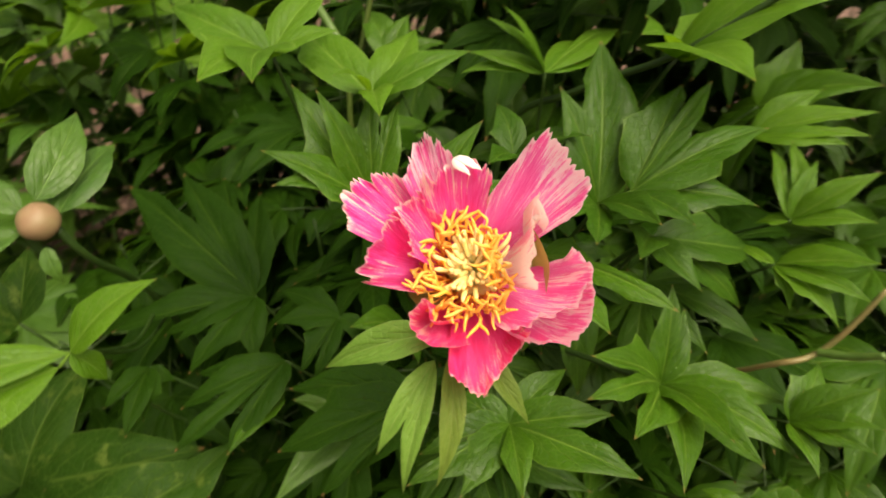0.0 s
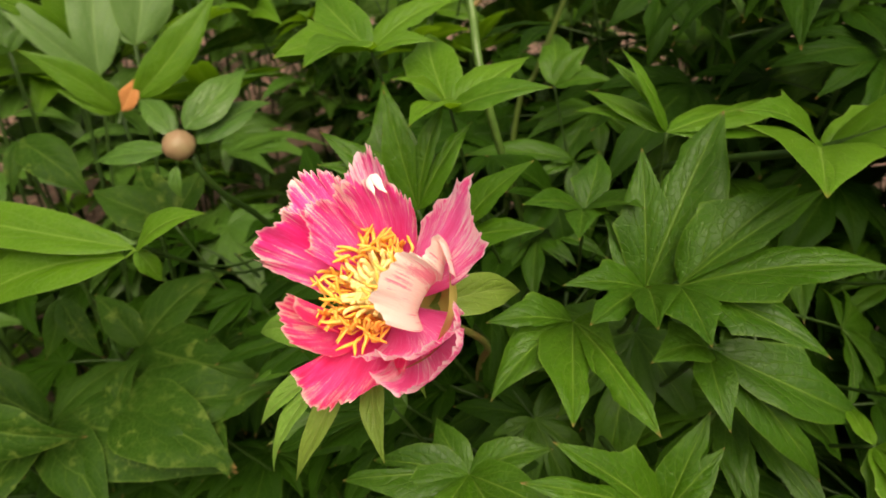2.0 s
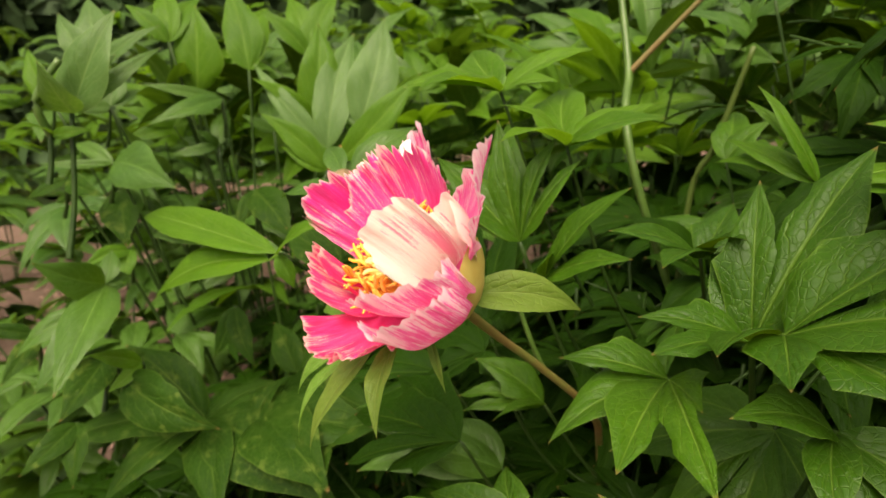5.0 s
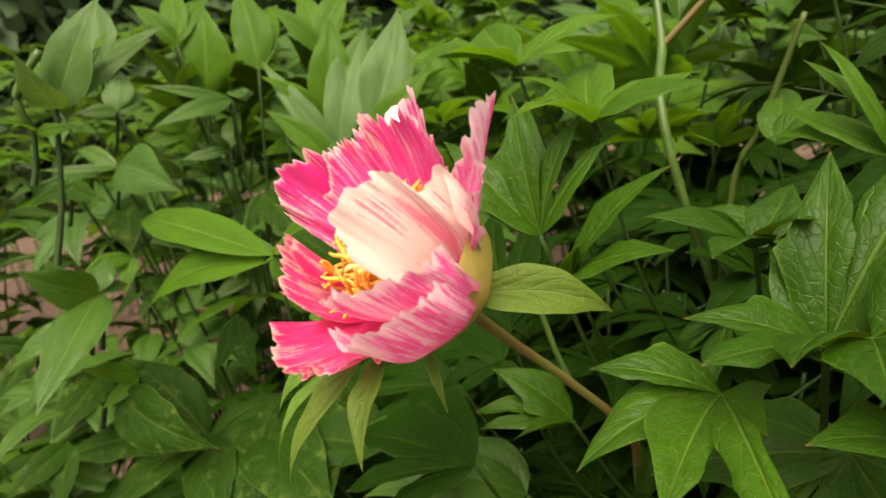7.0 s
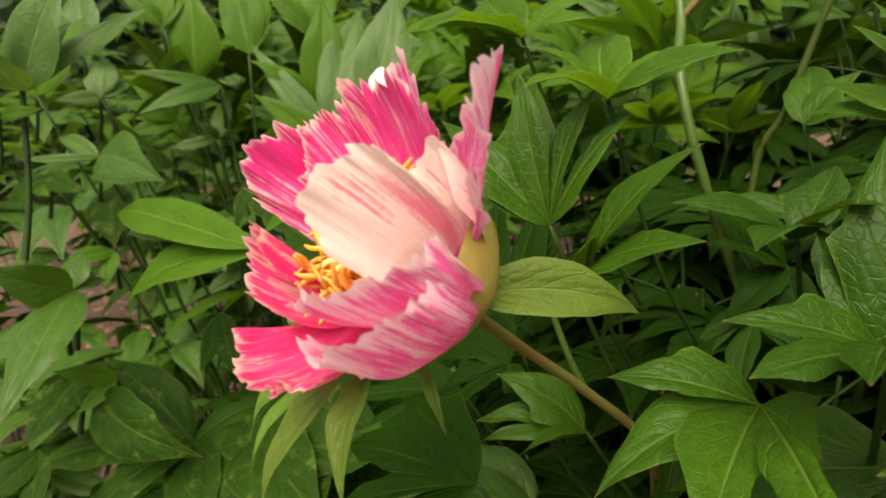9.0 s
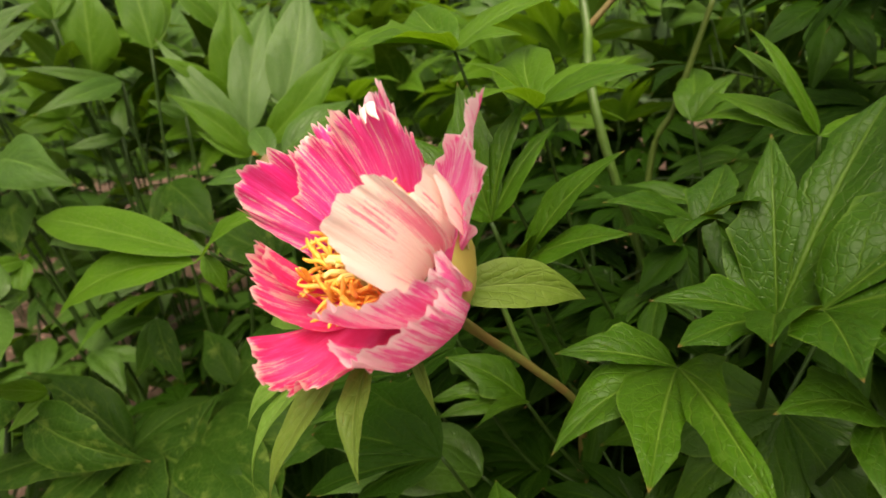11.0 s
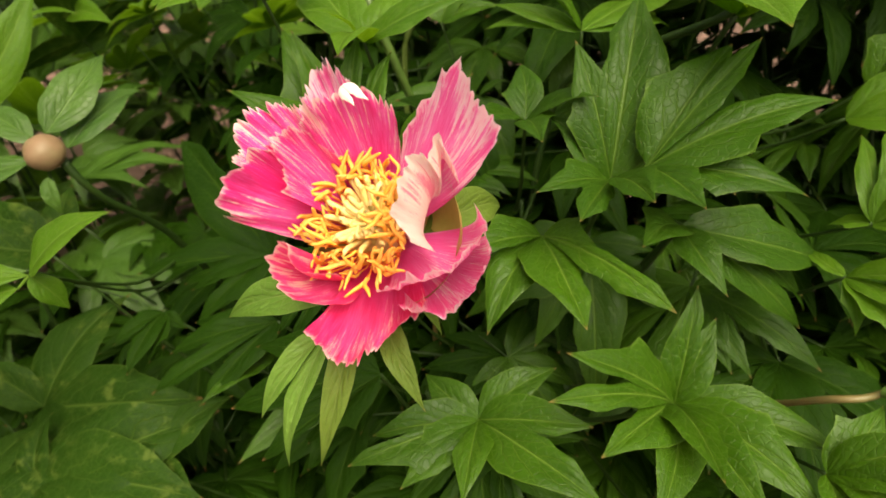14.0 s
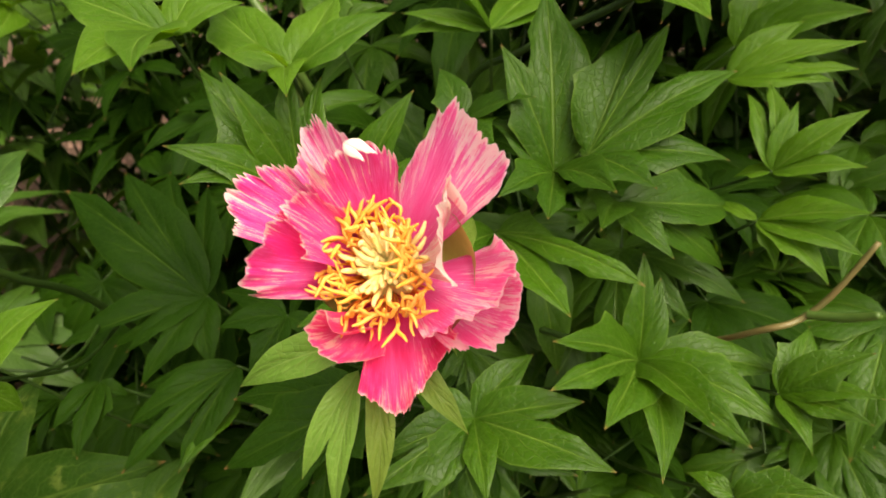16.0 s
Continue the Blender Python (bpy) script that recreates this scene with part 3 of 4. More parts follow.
# ---- the flowering plant's own lobed leaves ----
plant = thing("peony_plant", (0.06, 0.60, 0.0), "lush peony bush with deeply lobed glossy dark-green leaves", "peony bush", "peony bushes")
leaf(plant, (0.05, 0.54, 0.55), (0.124, 0.458, 0.632), [
    (None, [((0.105, 0.382, 0.615), 0.42)]),
    (None, [((0.163, 0.375, 0.629), 0.46), ((0.205, 0.387, 0.645), 0.40), ((0.162, 0.436, 0.641), 0.6)]),
    (None, [((0.086, 0.411, 0.650), 0.46), ((0.116, 0.436, 0.630), 0.5)])], thick=0.0018)
leaf(plant, (0.12, 0.56, 0.55), (0.165, 0.470, 0.668), [
    (None, [((0.140, 0.504, 0.745), 0.36), ((0.173, 0.553, 0.760), 0.44)]),
    (None, [((0.125, 0.486, 0.705), 0.5)]),
    ((0.186, 0.462, 0.683), [((0.228, 0.521, 0.738), 0.46), ((0.242, 0.506, 0.741), 0.36), ((0.283, 0.494, 0.717), 0.36)]),
    ((0.186, 0.462, 0.683), [((0.270, 0.451, 0.678), 0.42), ((0.217, 0.415, 0.686), 0.5)]),
    (None, [((0.192, 0.402, 0.697), 0.42), ((0.155, 0.405, 0.679), 0.5), ((0.130, 0.426, 0.687), 0.40)])], material=DEEP, thick=0.002)
leaf(plant, (0.08, 0.57, 0.58), (0.106, 0.505, 0.690), [
    (None, [((0.157, 0.471, 0.722), 0.36)]),
    (None, [((0.129, 0.443, 0.709), 0.40), ((0.089, 0.446, 0.719), 0.34)]),
    (None, [((0.095, 0.550, 0.715), 0.45)])], material=DEEP)
cj = Vector((0.098, 0.367, 0.553))
leaf(plant, (0.05, 0.47, 0.42), cj, [
    (None, [((0.141, 0.403, 0.571), 0.45)]),
    (None, [((0.168, 0.362, 0.570), 0.42), ((0.180, 0.319, 0.560), 0.40)]),
    (None, [((0.065, 0.312, 0.549), 0.42), ((0.105, 0.307, 0.557), 0.4)]),
    (None, [((0.038, 0.339, 0.559), 0.42), ((0.031, 0.316, 0.556), 0.4)]),
    (None, [((0.058, 0.386, 0.568), 0.5)])])
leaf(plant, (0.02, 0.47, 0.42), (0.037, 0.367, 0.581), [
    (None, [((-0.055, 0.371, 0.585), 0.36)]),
    (None, [((-0.058, 0.332, 0.568), 0.40), ((-0.025, 0.309, 0.553), 0.36), ((-0.006, 0.329, 0.549), 0.40)])], material=SHADED)
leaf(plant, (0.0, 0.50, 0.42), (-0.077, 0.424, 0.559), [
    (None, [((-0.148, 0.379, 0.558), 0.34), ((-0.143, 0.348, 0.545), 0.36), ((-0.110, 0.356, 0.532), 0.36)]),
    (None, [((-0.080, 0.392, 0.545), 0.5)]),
    (None, [((-0.148, 0.413, 0.558), 0.3)])], material=SHADED)
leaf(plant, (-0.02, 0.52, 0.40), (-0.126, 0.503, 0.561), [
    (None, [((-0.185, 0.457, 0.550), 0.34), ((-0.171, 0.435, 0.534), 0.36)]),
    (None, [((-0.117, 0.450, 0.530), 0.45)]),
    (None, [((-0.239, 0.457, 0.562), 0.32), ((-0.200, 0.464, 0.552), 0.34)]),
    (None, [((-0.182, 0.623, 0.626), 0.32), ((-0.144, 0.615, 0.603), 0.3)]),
    (None, [((-0.215, 0.610, 0.635), 0.3), ((-0.257, 0.583, 0.636), 0.32)])], material=SHADED)
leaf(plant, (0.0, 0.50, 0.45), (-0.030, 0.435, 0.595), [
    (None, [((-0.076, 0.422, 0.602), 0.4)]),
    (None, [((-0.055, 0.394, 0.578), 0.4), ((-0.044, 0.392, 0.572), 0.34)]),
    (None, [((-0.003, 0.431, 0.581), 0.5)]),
    (None, [((-0.081, 0.454, 0.609), 0.34)])], material=SHADED)
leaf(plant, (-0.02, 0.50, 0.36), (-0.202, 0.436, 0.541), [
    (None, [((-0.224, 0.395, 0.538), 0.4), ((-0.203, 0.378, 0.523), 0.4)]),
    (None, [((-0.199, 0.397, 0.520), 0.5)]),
    (None, [((-0.183, 0.434, 0.526), 0.5)])], material=SHADED)
leaf(plant, (0.10, 0.50, 0.42), (0.213, 0.415, 0.540), [
    (None, [((0.157, 0.373, 0.616), 0.36), ((0.155, 0.346, 0.611), 0.36), ((0.178, 0.335, 0.584), 0.42)]),
    (None, [((0.206, 0.315, 0.562), 0.32)]),
    (None, [((0.235, 0.330, 0.581), 0.36), ((0.262, 0.335, 0.548), 0.34)]),
    (None, [((0.292, 0.352, 0.540), 0.34)]),
    (None, [((0.310, 0.400, 0.532), 0.34)]),
    (None, [((0.234, 0.451, 0.584), 0.42), ((0.221, 0.447, 0.611), 0.36)])], material=LOBED, thick=0.002)
leaf(plant, (0.14, 0.55, 0.50), (0.208, 0.475, 0.635), [
    (None, [((0.236, 0.430, 0.620), 0.42)]),
    (None, [((0.292, 0.482, 0.556), 0.28), ((0.310, 0.530, 0.536), 0.26)]),
    (None, [((0.306, 0.516, 0.588), 0.34)]),
    (None, [((0.189, 0.422, 0.658), 0.46)])], material=DEEP, thick=0.0018)
leaf(plant, (0.01, 0.56, 0.58), (0.010, 0.485, 0.752), [
    (None, [((0.026, 0.419, 0.773), 0.40), ((0.000, 0.440, 0.788), 0.34)]),
    (None, [((0.077, 0.500, 0.778), 0.34)]),
    (None, [((0.036, 0.552, 0.777), 0.42)]),
    (None, [((-0.050, 0.545, 0.785), 0.40)])], material=YOUNG)
leaf(plant, (-0.03, 0.55, 0.60), (-0.050, 0.476, 0.787), [
    (None, [((-0.070, 0.406, 0.799), 0.55)]),
    (None, [((-0.037, 0.400, 0.801), 0.46)]),
    (None, [((-0.008, 0.494, 0.797), 0.36), ((-0.020, 0.540, 0.815), 0.36)]),
    (None, [((-0.120, 0.500, 0.815), 0.40)])], material=YOUNG)
leaf(plant, (0.02, 0.52, 0.52), (0.009, 0.443, 0.692), [
    (None, [((-0.018, 0.449, 0.772), 0.30), ((0.011, 0.472, 0.762), 0.32), ((0.027, 0.485, 0.747), 0.36)]),
    (None, [((-0.040, 0.474, 0.768), 0.34)]),
    (None, [((-0.044, 0.415, 0.752), 0.34)]),
    (None, [((-0.037, 0.403, 0.736), 0.36)])], thick=0.0018)
leaf(plant, (0.01, 0.53, 0.55), (0.036, 0.442, 0.673), [
    (None, [((0.084, 0.465, 0.740), 0.36), ((0.102, 0.450, 0.703), 0.34)]),
    (None, [((0.055, 0.432, 0.700), 0.46)])])
leaf(plant, (0.16, 0.62, 0.62), (0.231, 0.562, 0.739), [
    (None, [((0.245, 0.442, 0.772), 0.48)]),
    (None, [((0.194, 0.503, 0.783), 0.42)]),
    (None, [((0.330, 0.520, 0.800), 0.46)]),
    (None, [((0.276, 0.617, 0.761), 0.42)])], material=YOUNG, thick=0.0022)
leaf(plant, (0.12, 0.62, 0.60), (0.134, 0.575, 0.728), [
    (None, [((0.092, 0.562, 0.780), 0.20), ((0.102, 0.556, 0.788), 0.20)]),
    (None, [((0.073, 0.570, 0.752), 0.24)]),
    (None, [((0.067, 0.566, 0.737), 0.22)]),
    (None, [((0.193, 0.683, 0.699), 0.22)]),
    (None, [((0.184, 0.687, 0.710), 0.20), ((0.221, 0.713, 0.721), 0.2)])], material=YOUNG)
# leaves on the shoulder of the bush beyond the large one
leaf(plant, (0.20, 0.62, 0.55), (0.318, 0.499, 0.630), [
    (None, [((0.363, 0.470, 0.647), 0.30), ((0.370, 0.496, 0.674), 0.32)]),
    (None, [((0.339, 0.478, 0.636), 0.36)]),
    (None, [((0.328, 0.546, 0.676), 0.34), ((0.314, 0.549, 0.667), 0.3)]),
    (None, [((0.339, 0.524, 0.669), 0.32)]),
    (None, [((0.298, 0.514, 0.618), 0.4)])], material=YOUNG)
leaf(plant, (0.22, 0.60, 0.48), (0.307, 0.483, 0.600), [
    (None, [((0.336, 0.427, 0.588), 0.34)]),
    (None, [((0.312, 0.451, 0.582), 0.34)]),
    (None, [((0.360, 0.444, 0.628), 0.36), ((0.354, 0.431, 0.607), 0.3)]),
    (None, [((0.288, 0.517, 0.597), 0.3)])], material=YOUNG)
leaf(plant, (0.24, 0.58, 0.42), (0.292, 0.376, 0.544), [
    (None, [((0.338, 0.371, 0.583), 0.42)]),
    (None, [((0.326, 0.338, 0.563), 0.36), ((0.297, 0.334, 0.542), 0.40)]),
    (None, [((0.322, 0.413, 0.565), 0.5)]),
    (None, [((0.333, 0.347, 0.573), 0.3)])])
leaf(plant, (0.14, 0.52, 0.36), (0.254, 0.328, 0.509), [
    (None, [((0.283, 0.330, 0.533), 0.46)]),
    (None, [((0.230, 0.345, 0.512), 0.46)]),
    (None, [((0.307, 0.309, 0.531), 0.4)])])
# a hooked leaf beyond the large one, and leaves in front of the main stem
leaf(plant, (0.06, 0.66, 0.50), (0.025, 0.674, 0.640), [
    (None, [((-0.069, 0.623, 0.650), 0.26), ((-0.006, 0.637, 0.627), 0.26)]),
    (None, [((0.009, 0.653, 0.643), 0.34)]),
    (None, [((0.055, 0.672, 0.657), 0.30)]),
    (None, [((0.061, 0.641, 0.577), 0.42)])], material=DEEP)
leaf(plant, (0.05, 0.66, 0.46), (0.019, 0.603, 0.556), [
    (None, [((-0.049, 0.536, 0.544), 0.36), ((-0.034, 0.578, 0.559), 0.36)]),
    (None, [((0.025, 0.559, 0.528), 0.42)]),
    (None, [((0.046, 0.589, 0.548), 0.4)])], material=SHADED)
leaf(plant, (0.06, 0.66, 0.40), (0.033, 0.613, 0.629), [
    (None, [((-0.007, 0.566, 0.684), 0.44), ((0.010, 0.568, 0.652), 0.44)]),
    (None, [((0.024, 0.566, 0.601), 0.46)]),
    (None, [((0.058, 0.591, 0.583), 0.46)])], material=SHADED)
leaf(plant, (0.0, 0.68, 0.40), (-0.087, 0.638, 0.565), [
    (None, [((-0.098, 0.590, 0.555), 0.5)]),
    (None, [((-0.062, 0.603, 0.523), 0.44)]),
    (None, [((-0.032, 0.646, 0.550), 0.44)])], material=SHADED)
# leaves against the sky side of the large one
leaf(plant, (0.22, 0.66, 0.60), (0.313, 0.592, 0.657), [
    (None, [((0.375, 0.554, 0.667), 0.34)]),
    (None, [((0.393, 0.558, 0.670), 0.26), ((0.401, 0.571, 0.683), 0.3)]),
    (None, [((0.370, 0.606, 0.692), 0.34)])], material=YOUNG)
leaf(plant, (0.26, 0.68, 0.60), (0.338, 0.652, 0.656), [
    (None, [((0.374, 0.680, 0.708), 0.5)]),
    (None, [((0.401, 0.638, 0.695), 0.5)]),
    (None, [((0.417, 0.604, 0.693), 0.4)])])
leaf(plant, (0.08, 0.66, 0.60), (0.109, 0.662, 0.619), [
    (None, [((0.111, 0.714, 0.688), 0.42), ((0.161, 0.685, 0.679), 0.42)]),
    (None, [((0.059, 0.654, 0.606), 0.44)])])
leaf(plant, (0.15, 0.70, 0.62), (0.174, 0.752, 0.690), [
    (None, [((0.207, 0.759, 0.727), 0.45)]),
    (None, [((0.164, 0.786, 0.727), 0.5)]),
    (None, [((0.229, 0.729, 0.711), 0.3)])])
leaf(plant, (0.02, 0.70, 0.60), (-0.009, 0.690, 0.705), [
    (None, [((0.010, 0.724, 0.738), 0.5)]),
    (None, [((0.047, 0.701, 0.716), 0.4)]),
    (None, [((-0.040, 0.739, 0.745), 0.45)])])
# leaves in the shade under the flower's stem
leaf(plant, (0.02, 0.50, 0.42), (-0.004, 0.428, 0.505), [
    (None, [((-0.076, 0.413, 0.526), 0.56)]),
    (None, [((-0.054, 0.343, 0.553), 0.32)]),
    (None, [((-0.073, 0.333, 0.51), 0.30)])], material=BROAD, teeth=0)
leaf(plant, (0.04, 0.52, 0.46), (0.018, 0.453, 0.565), [
    (None, [((-0.016, 0.401, 0.580), 0.40), ((-0.004, 0.396, 0.574), 0.3)]),
    (None, [((0.034, 0.396, 0.586), 0.26)]),
    (None, [((-0.016, 0.417, 0.602), 0.46)])], material=LOBED)
leaf(plant, (0.0, 0.54, 0.42), (-0.088, 0.421, 0.531), [
    (None, [((-0.103, 0.385, 0.551), 0.34)]),
    (None, [((-0.105, 0.351, 0.542), 0.36)])], material=DEEP, teeth=0)
# the stems of this bush
for path, material in (
    ([(0.05, 0.68, 0.0), (0.03, 0.66, 0.40), (-0.016, 0.582, 0.711), (-0.058, 0.618, 0.792), (-0.09, 0.64, 0.86)], STEM),
    ([(-0.055, 0.617, 0.788), (-0.02, 0.64, 0.83), (0.03, 0.66, 0.88)], TANSTEM),
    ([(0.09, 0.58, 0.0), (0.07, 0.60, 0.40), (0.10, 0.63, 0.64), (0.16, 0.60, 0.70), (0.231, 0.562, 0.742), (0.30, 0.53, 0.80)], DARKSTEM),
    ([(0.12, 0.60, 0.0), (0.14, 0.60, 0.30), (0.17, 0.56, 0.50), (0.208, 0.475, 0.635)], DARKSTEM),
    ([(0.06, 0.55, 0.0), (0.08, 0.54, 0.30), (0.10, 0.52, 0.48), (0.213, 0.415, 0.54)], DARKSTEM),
    ([(0.16, 0.62, 0.0), (0.20, 0.62, 0.28), (0.283, 0.435, 0.534), (0.322, 0.418, 0.570), (0.351, 0.419, 0.626)], TANSTEM),
    ([(-0.075, 0.70, 0.0), (-0.077, 0.703, 0.35), (-0.063, 0.711, 0.643), (-0.041, 0.717, 0.711), (-0.012, 0.722, 0.80)], OLIVESTEM),
    ([(0.322, 0.418, 0.570), (0.336, 0.403, 0.580), (0.347, 0.391, 0.593)], STEM),
):
    thick = 0.0036 if material is STEM and path[-1][2] > 0.85 else 0.0022 if material is TANSTEM else 0.0030
    part("stem", tube(path, [thick * 1.2] + [thick] * (len(path) - 2) + [thick * 0.75], 8, 7, 0.08), material, plant)

# ---- the budded neighbour with broad leaves ----
budded = thing("peony_plant", (-0.25, 0.62, 0.0), "peony bush with one round closed bud and broad smooth leaves", "peony bush", "peony bushes")
B0 = Vector((-0.208, 0.409, 0.706))
geo, made = Geo(), []
for r in range(15):
    th = math.pi * r / 14
    made.append([B0 + Vector((math.sin(th) * math.cos(a), math.sin(th) * math.sin(a), math.cos(th) * 0.96)) * 0.0130 * (1 + 0.025 * math.sin(3 * a + 4 * th) + 0.03 * math.sin(th) ** 6) for a in (2 * math.pi * s / 22 for s in range(22))])
geo.grid(made, lambda v, u: (u, v), closed=True)
bud = part("bud", geo, BUD, budded, "round dusty-pink closed flower bud")
for base, lobes, hint in (
    ((-0.213, 0.420, 0.715), [((-0.206, 0.490, 0.752), 0.40)], Vector((0.5, -0.8, 0.4))),
    ((-0.205, 0.424, 0.702), [((-0.196, 0.500, 0.722), 0.46)], HINT),
    ((-0.220, 0.405, 0.700), [((-0.288, 0.370, 0.689), 0.34)], HINT),
    ((-0.218, 0.412, 0.712), [((-0.268, 0.420, 0.733), 0.40)], HINT),
    ((-0.203, 0.398, 0.693), [((-0.196, 0.390, 0.668), 0.42)], Vector((0.5, -0.8, 0.3))),
):
    COUNT[0] += 1
    part("bract", leaflet_geo(base, lobes, hint, seed=COUNT[0] * 1.37, curl=0.05, teeth=0), BROAD, budded)
part("stem", tube([(-0.25, 0.62, 0.0), (-0.24, 0.60, 0.30), (-0.215, 0.50, 0.56), (-0.199, 0.428, 0.660), (-0.204, 0.416, 0.695)], [0.004, 0.0034, 0.003, 0.0026, 0.0034], 8, 7, 0.05), DARKSTEM, budded)
leaf(budded, (-0.215, 0.50, 0.56), (-0.152, 0.322, 0.672), [
    (None, [((-0.385, 0.249, 0.680), 0.145)]),
    (None, [((-0.104, 0.350, 0.704), 0.42)]),
    ((-0.158, 0.316, 0.666), [((-0.272, 0.233, 0.624), 0.31)]),
    (None, [((-0.145, 0.329, 0.642), 0.5)])], teeth=0, material=YOUNG, thick=0.0013)
leaf(budded, (-0.215, 0.50, 0.54), (-0.165, 0.330, 0.668), [
    (None, [((-0.352, 0.246, 0.668), 0.13)])], teeth=0, material=PALE, thick=0.0013)
vj = Vector((-0.289, 0.258, 0.470))
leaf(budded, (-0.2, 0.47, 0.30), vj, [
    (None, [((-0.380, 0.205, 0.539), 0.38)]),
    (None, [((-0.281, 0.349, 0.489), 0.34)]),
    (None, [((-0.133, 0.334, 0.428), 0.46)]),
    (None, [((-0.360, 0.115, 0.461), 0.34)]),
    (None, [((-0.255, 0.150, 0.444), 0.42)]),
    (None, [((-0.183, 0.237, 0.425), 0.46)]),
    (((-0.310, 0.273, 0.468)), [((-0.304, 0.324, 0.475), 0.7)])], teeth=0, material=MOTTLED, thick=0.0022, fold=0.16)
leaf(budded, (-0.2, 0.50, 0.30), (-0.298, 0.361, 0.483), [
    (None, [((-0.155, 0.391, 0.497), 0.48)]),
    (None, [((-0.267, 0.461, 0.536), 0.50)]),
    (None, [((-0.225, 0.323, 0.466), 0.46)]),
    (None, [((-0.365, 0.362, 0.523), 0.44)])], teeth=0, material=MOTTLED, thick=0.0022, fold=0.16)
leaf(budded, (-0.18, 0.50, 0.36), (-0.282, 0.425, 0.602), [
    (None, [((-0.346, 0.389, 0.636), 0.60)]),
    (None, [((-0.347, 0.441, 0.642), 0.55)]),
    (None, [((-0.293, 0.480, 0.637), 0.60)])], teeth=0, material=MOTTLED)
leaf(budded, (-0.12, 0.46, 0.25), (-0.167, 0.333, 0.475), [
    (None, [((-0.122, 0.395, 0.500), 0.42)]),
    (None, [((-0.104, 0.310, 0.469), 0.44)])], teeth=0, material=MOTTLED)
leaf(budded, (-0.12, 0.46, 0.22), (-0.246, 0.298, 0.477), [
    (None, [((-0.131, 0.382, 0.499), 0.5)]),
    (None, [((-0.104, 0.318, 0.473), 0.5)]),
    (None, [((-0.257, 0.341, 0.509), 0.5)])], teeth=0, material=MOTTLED)

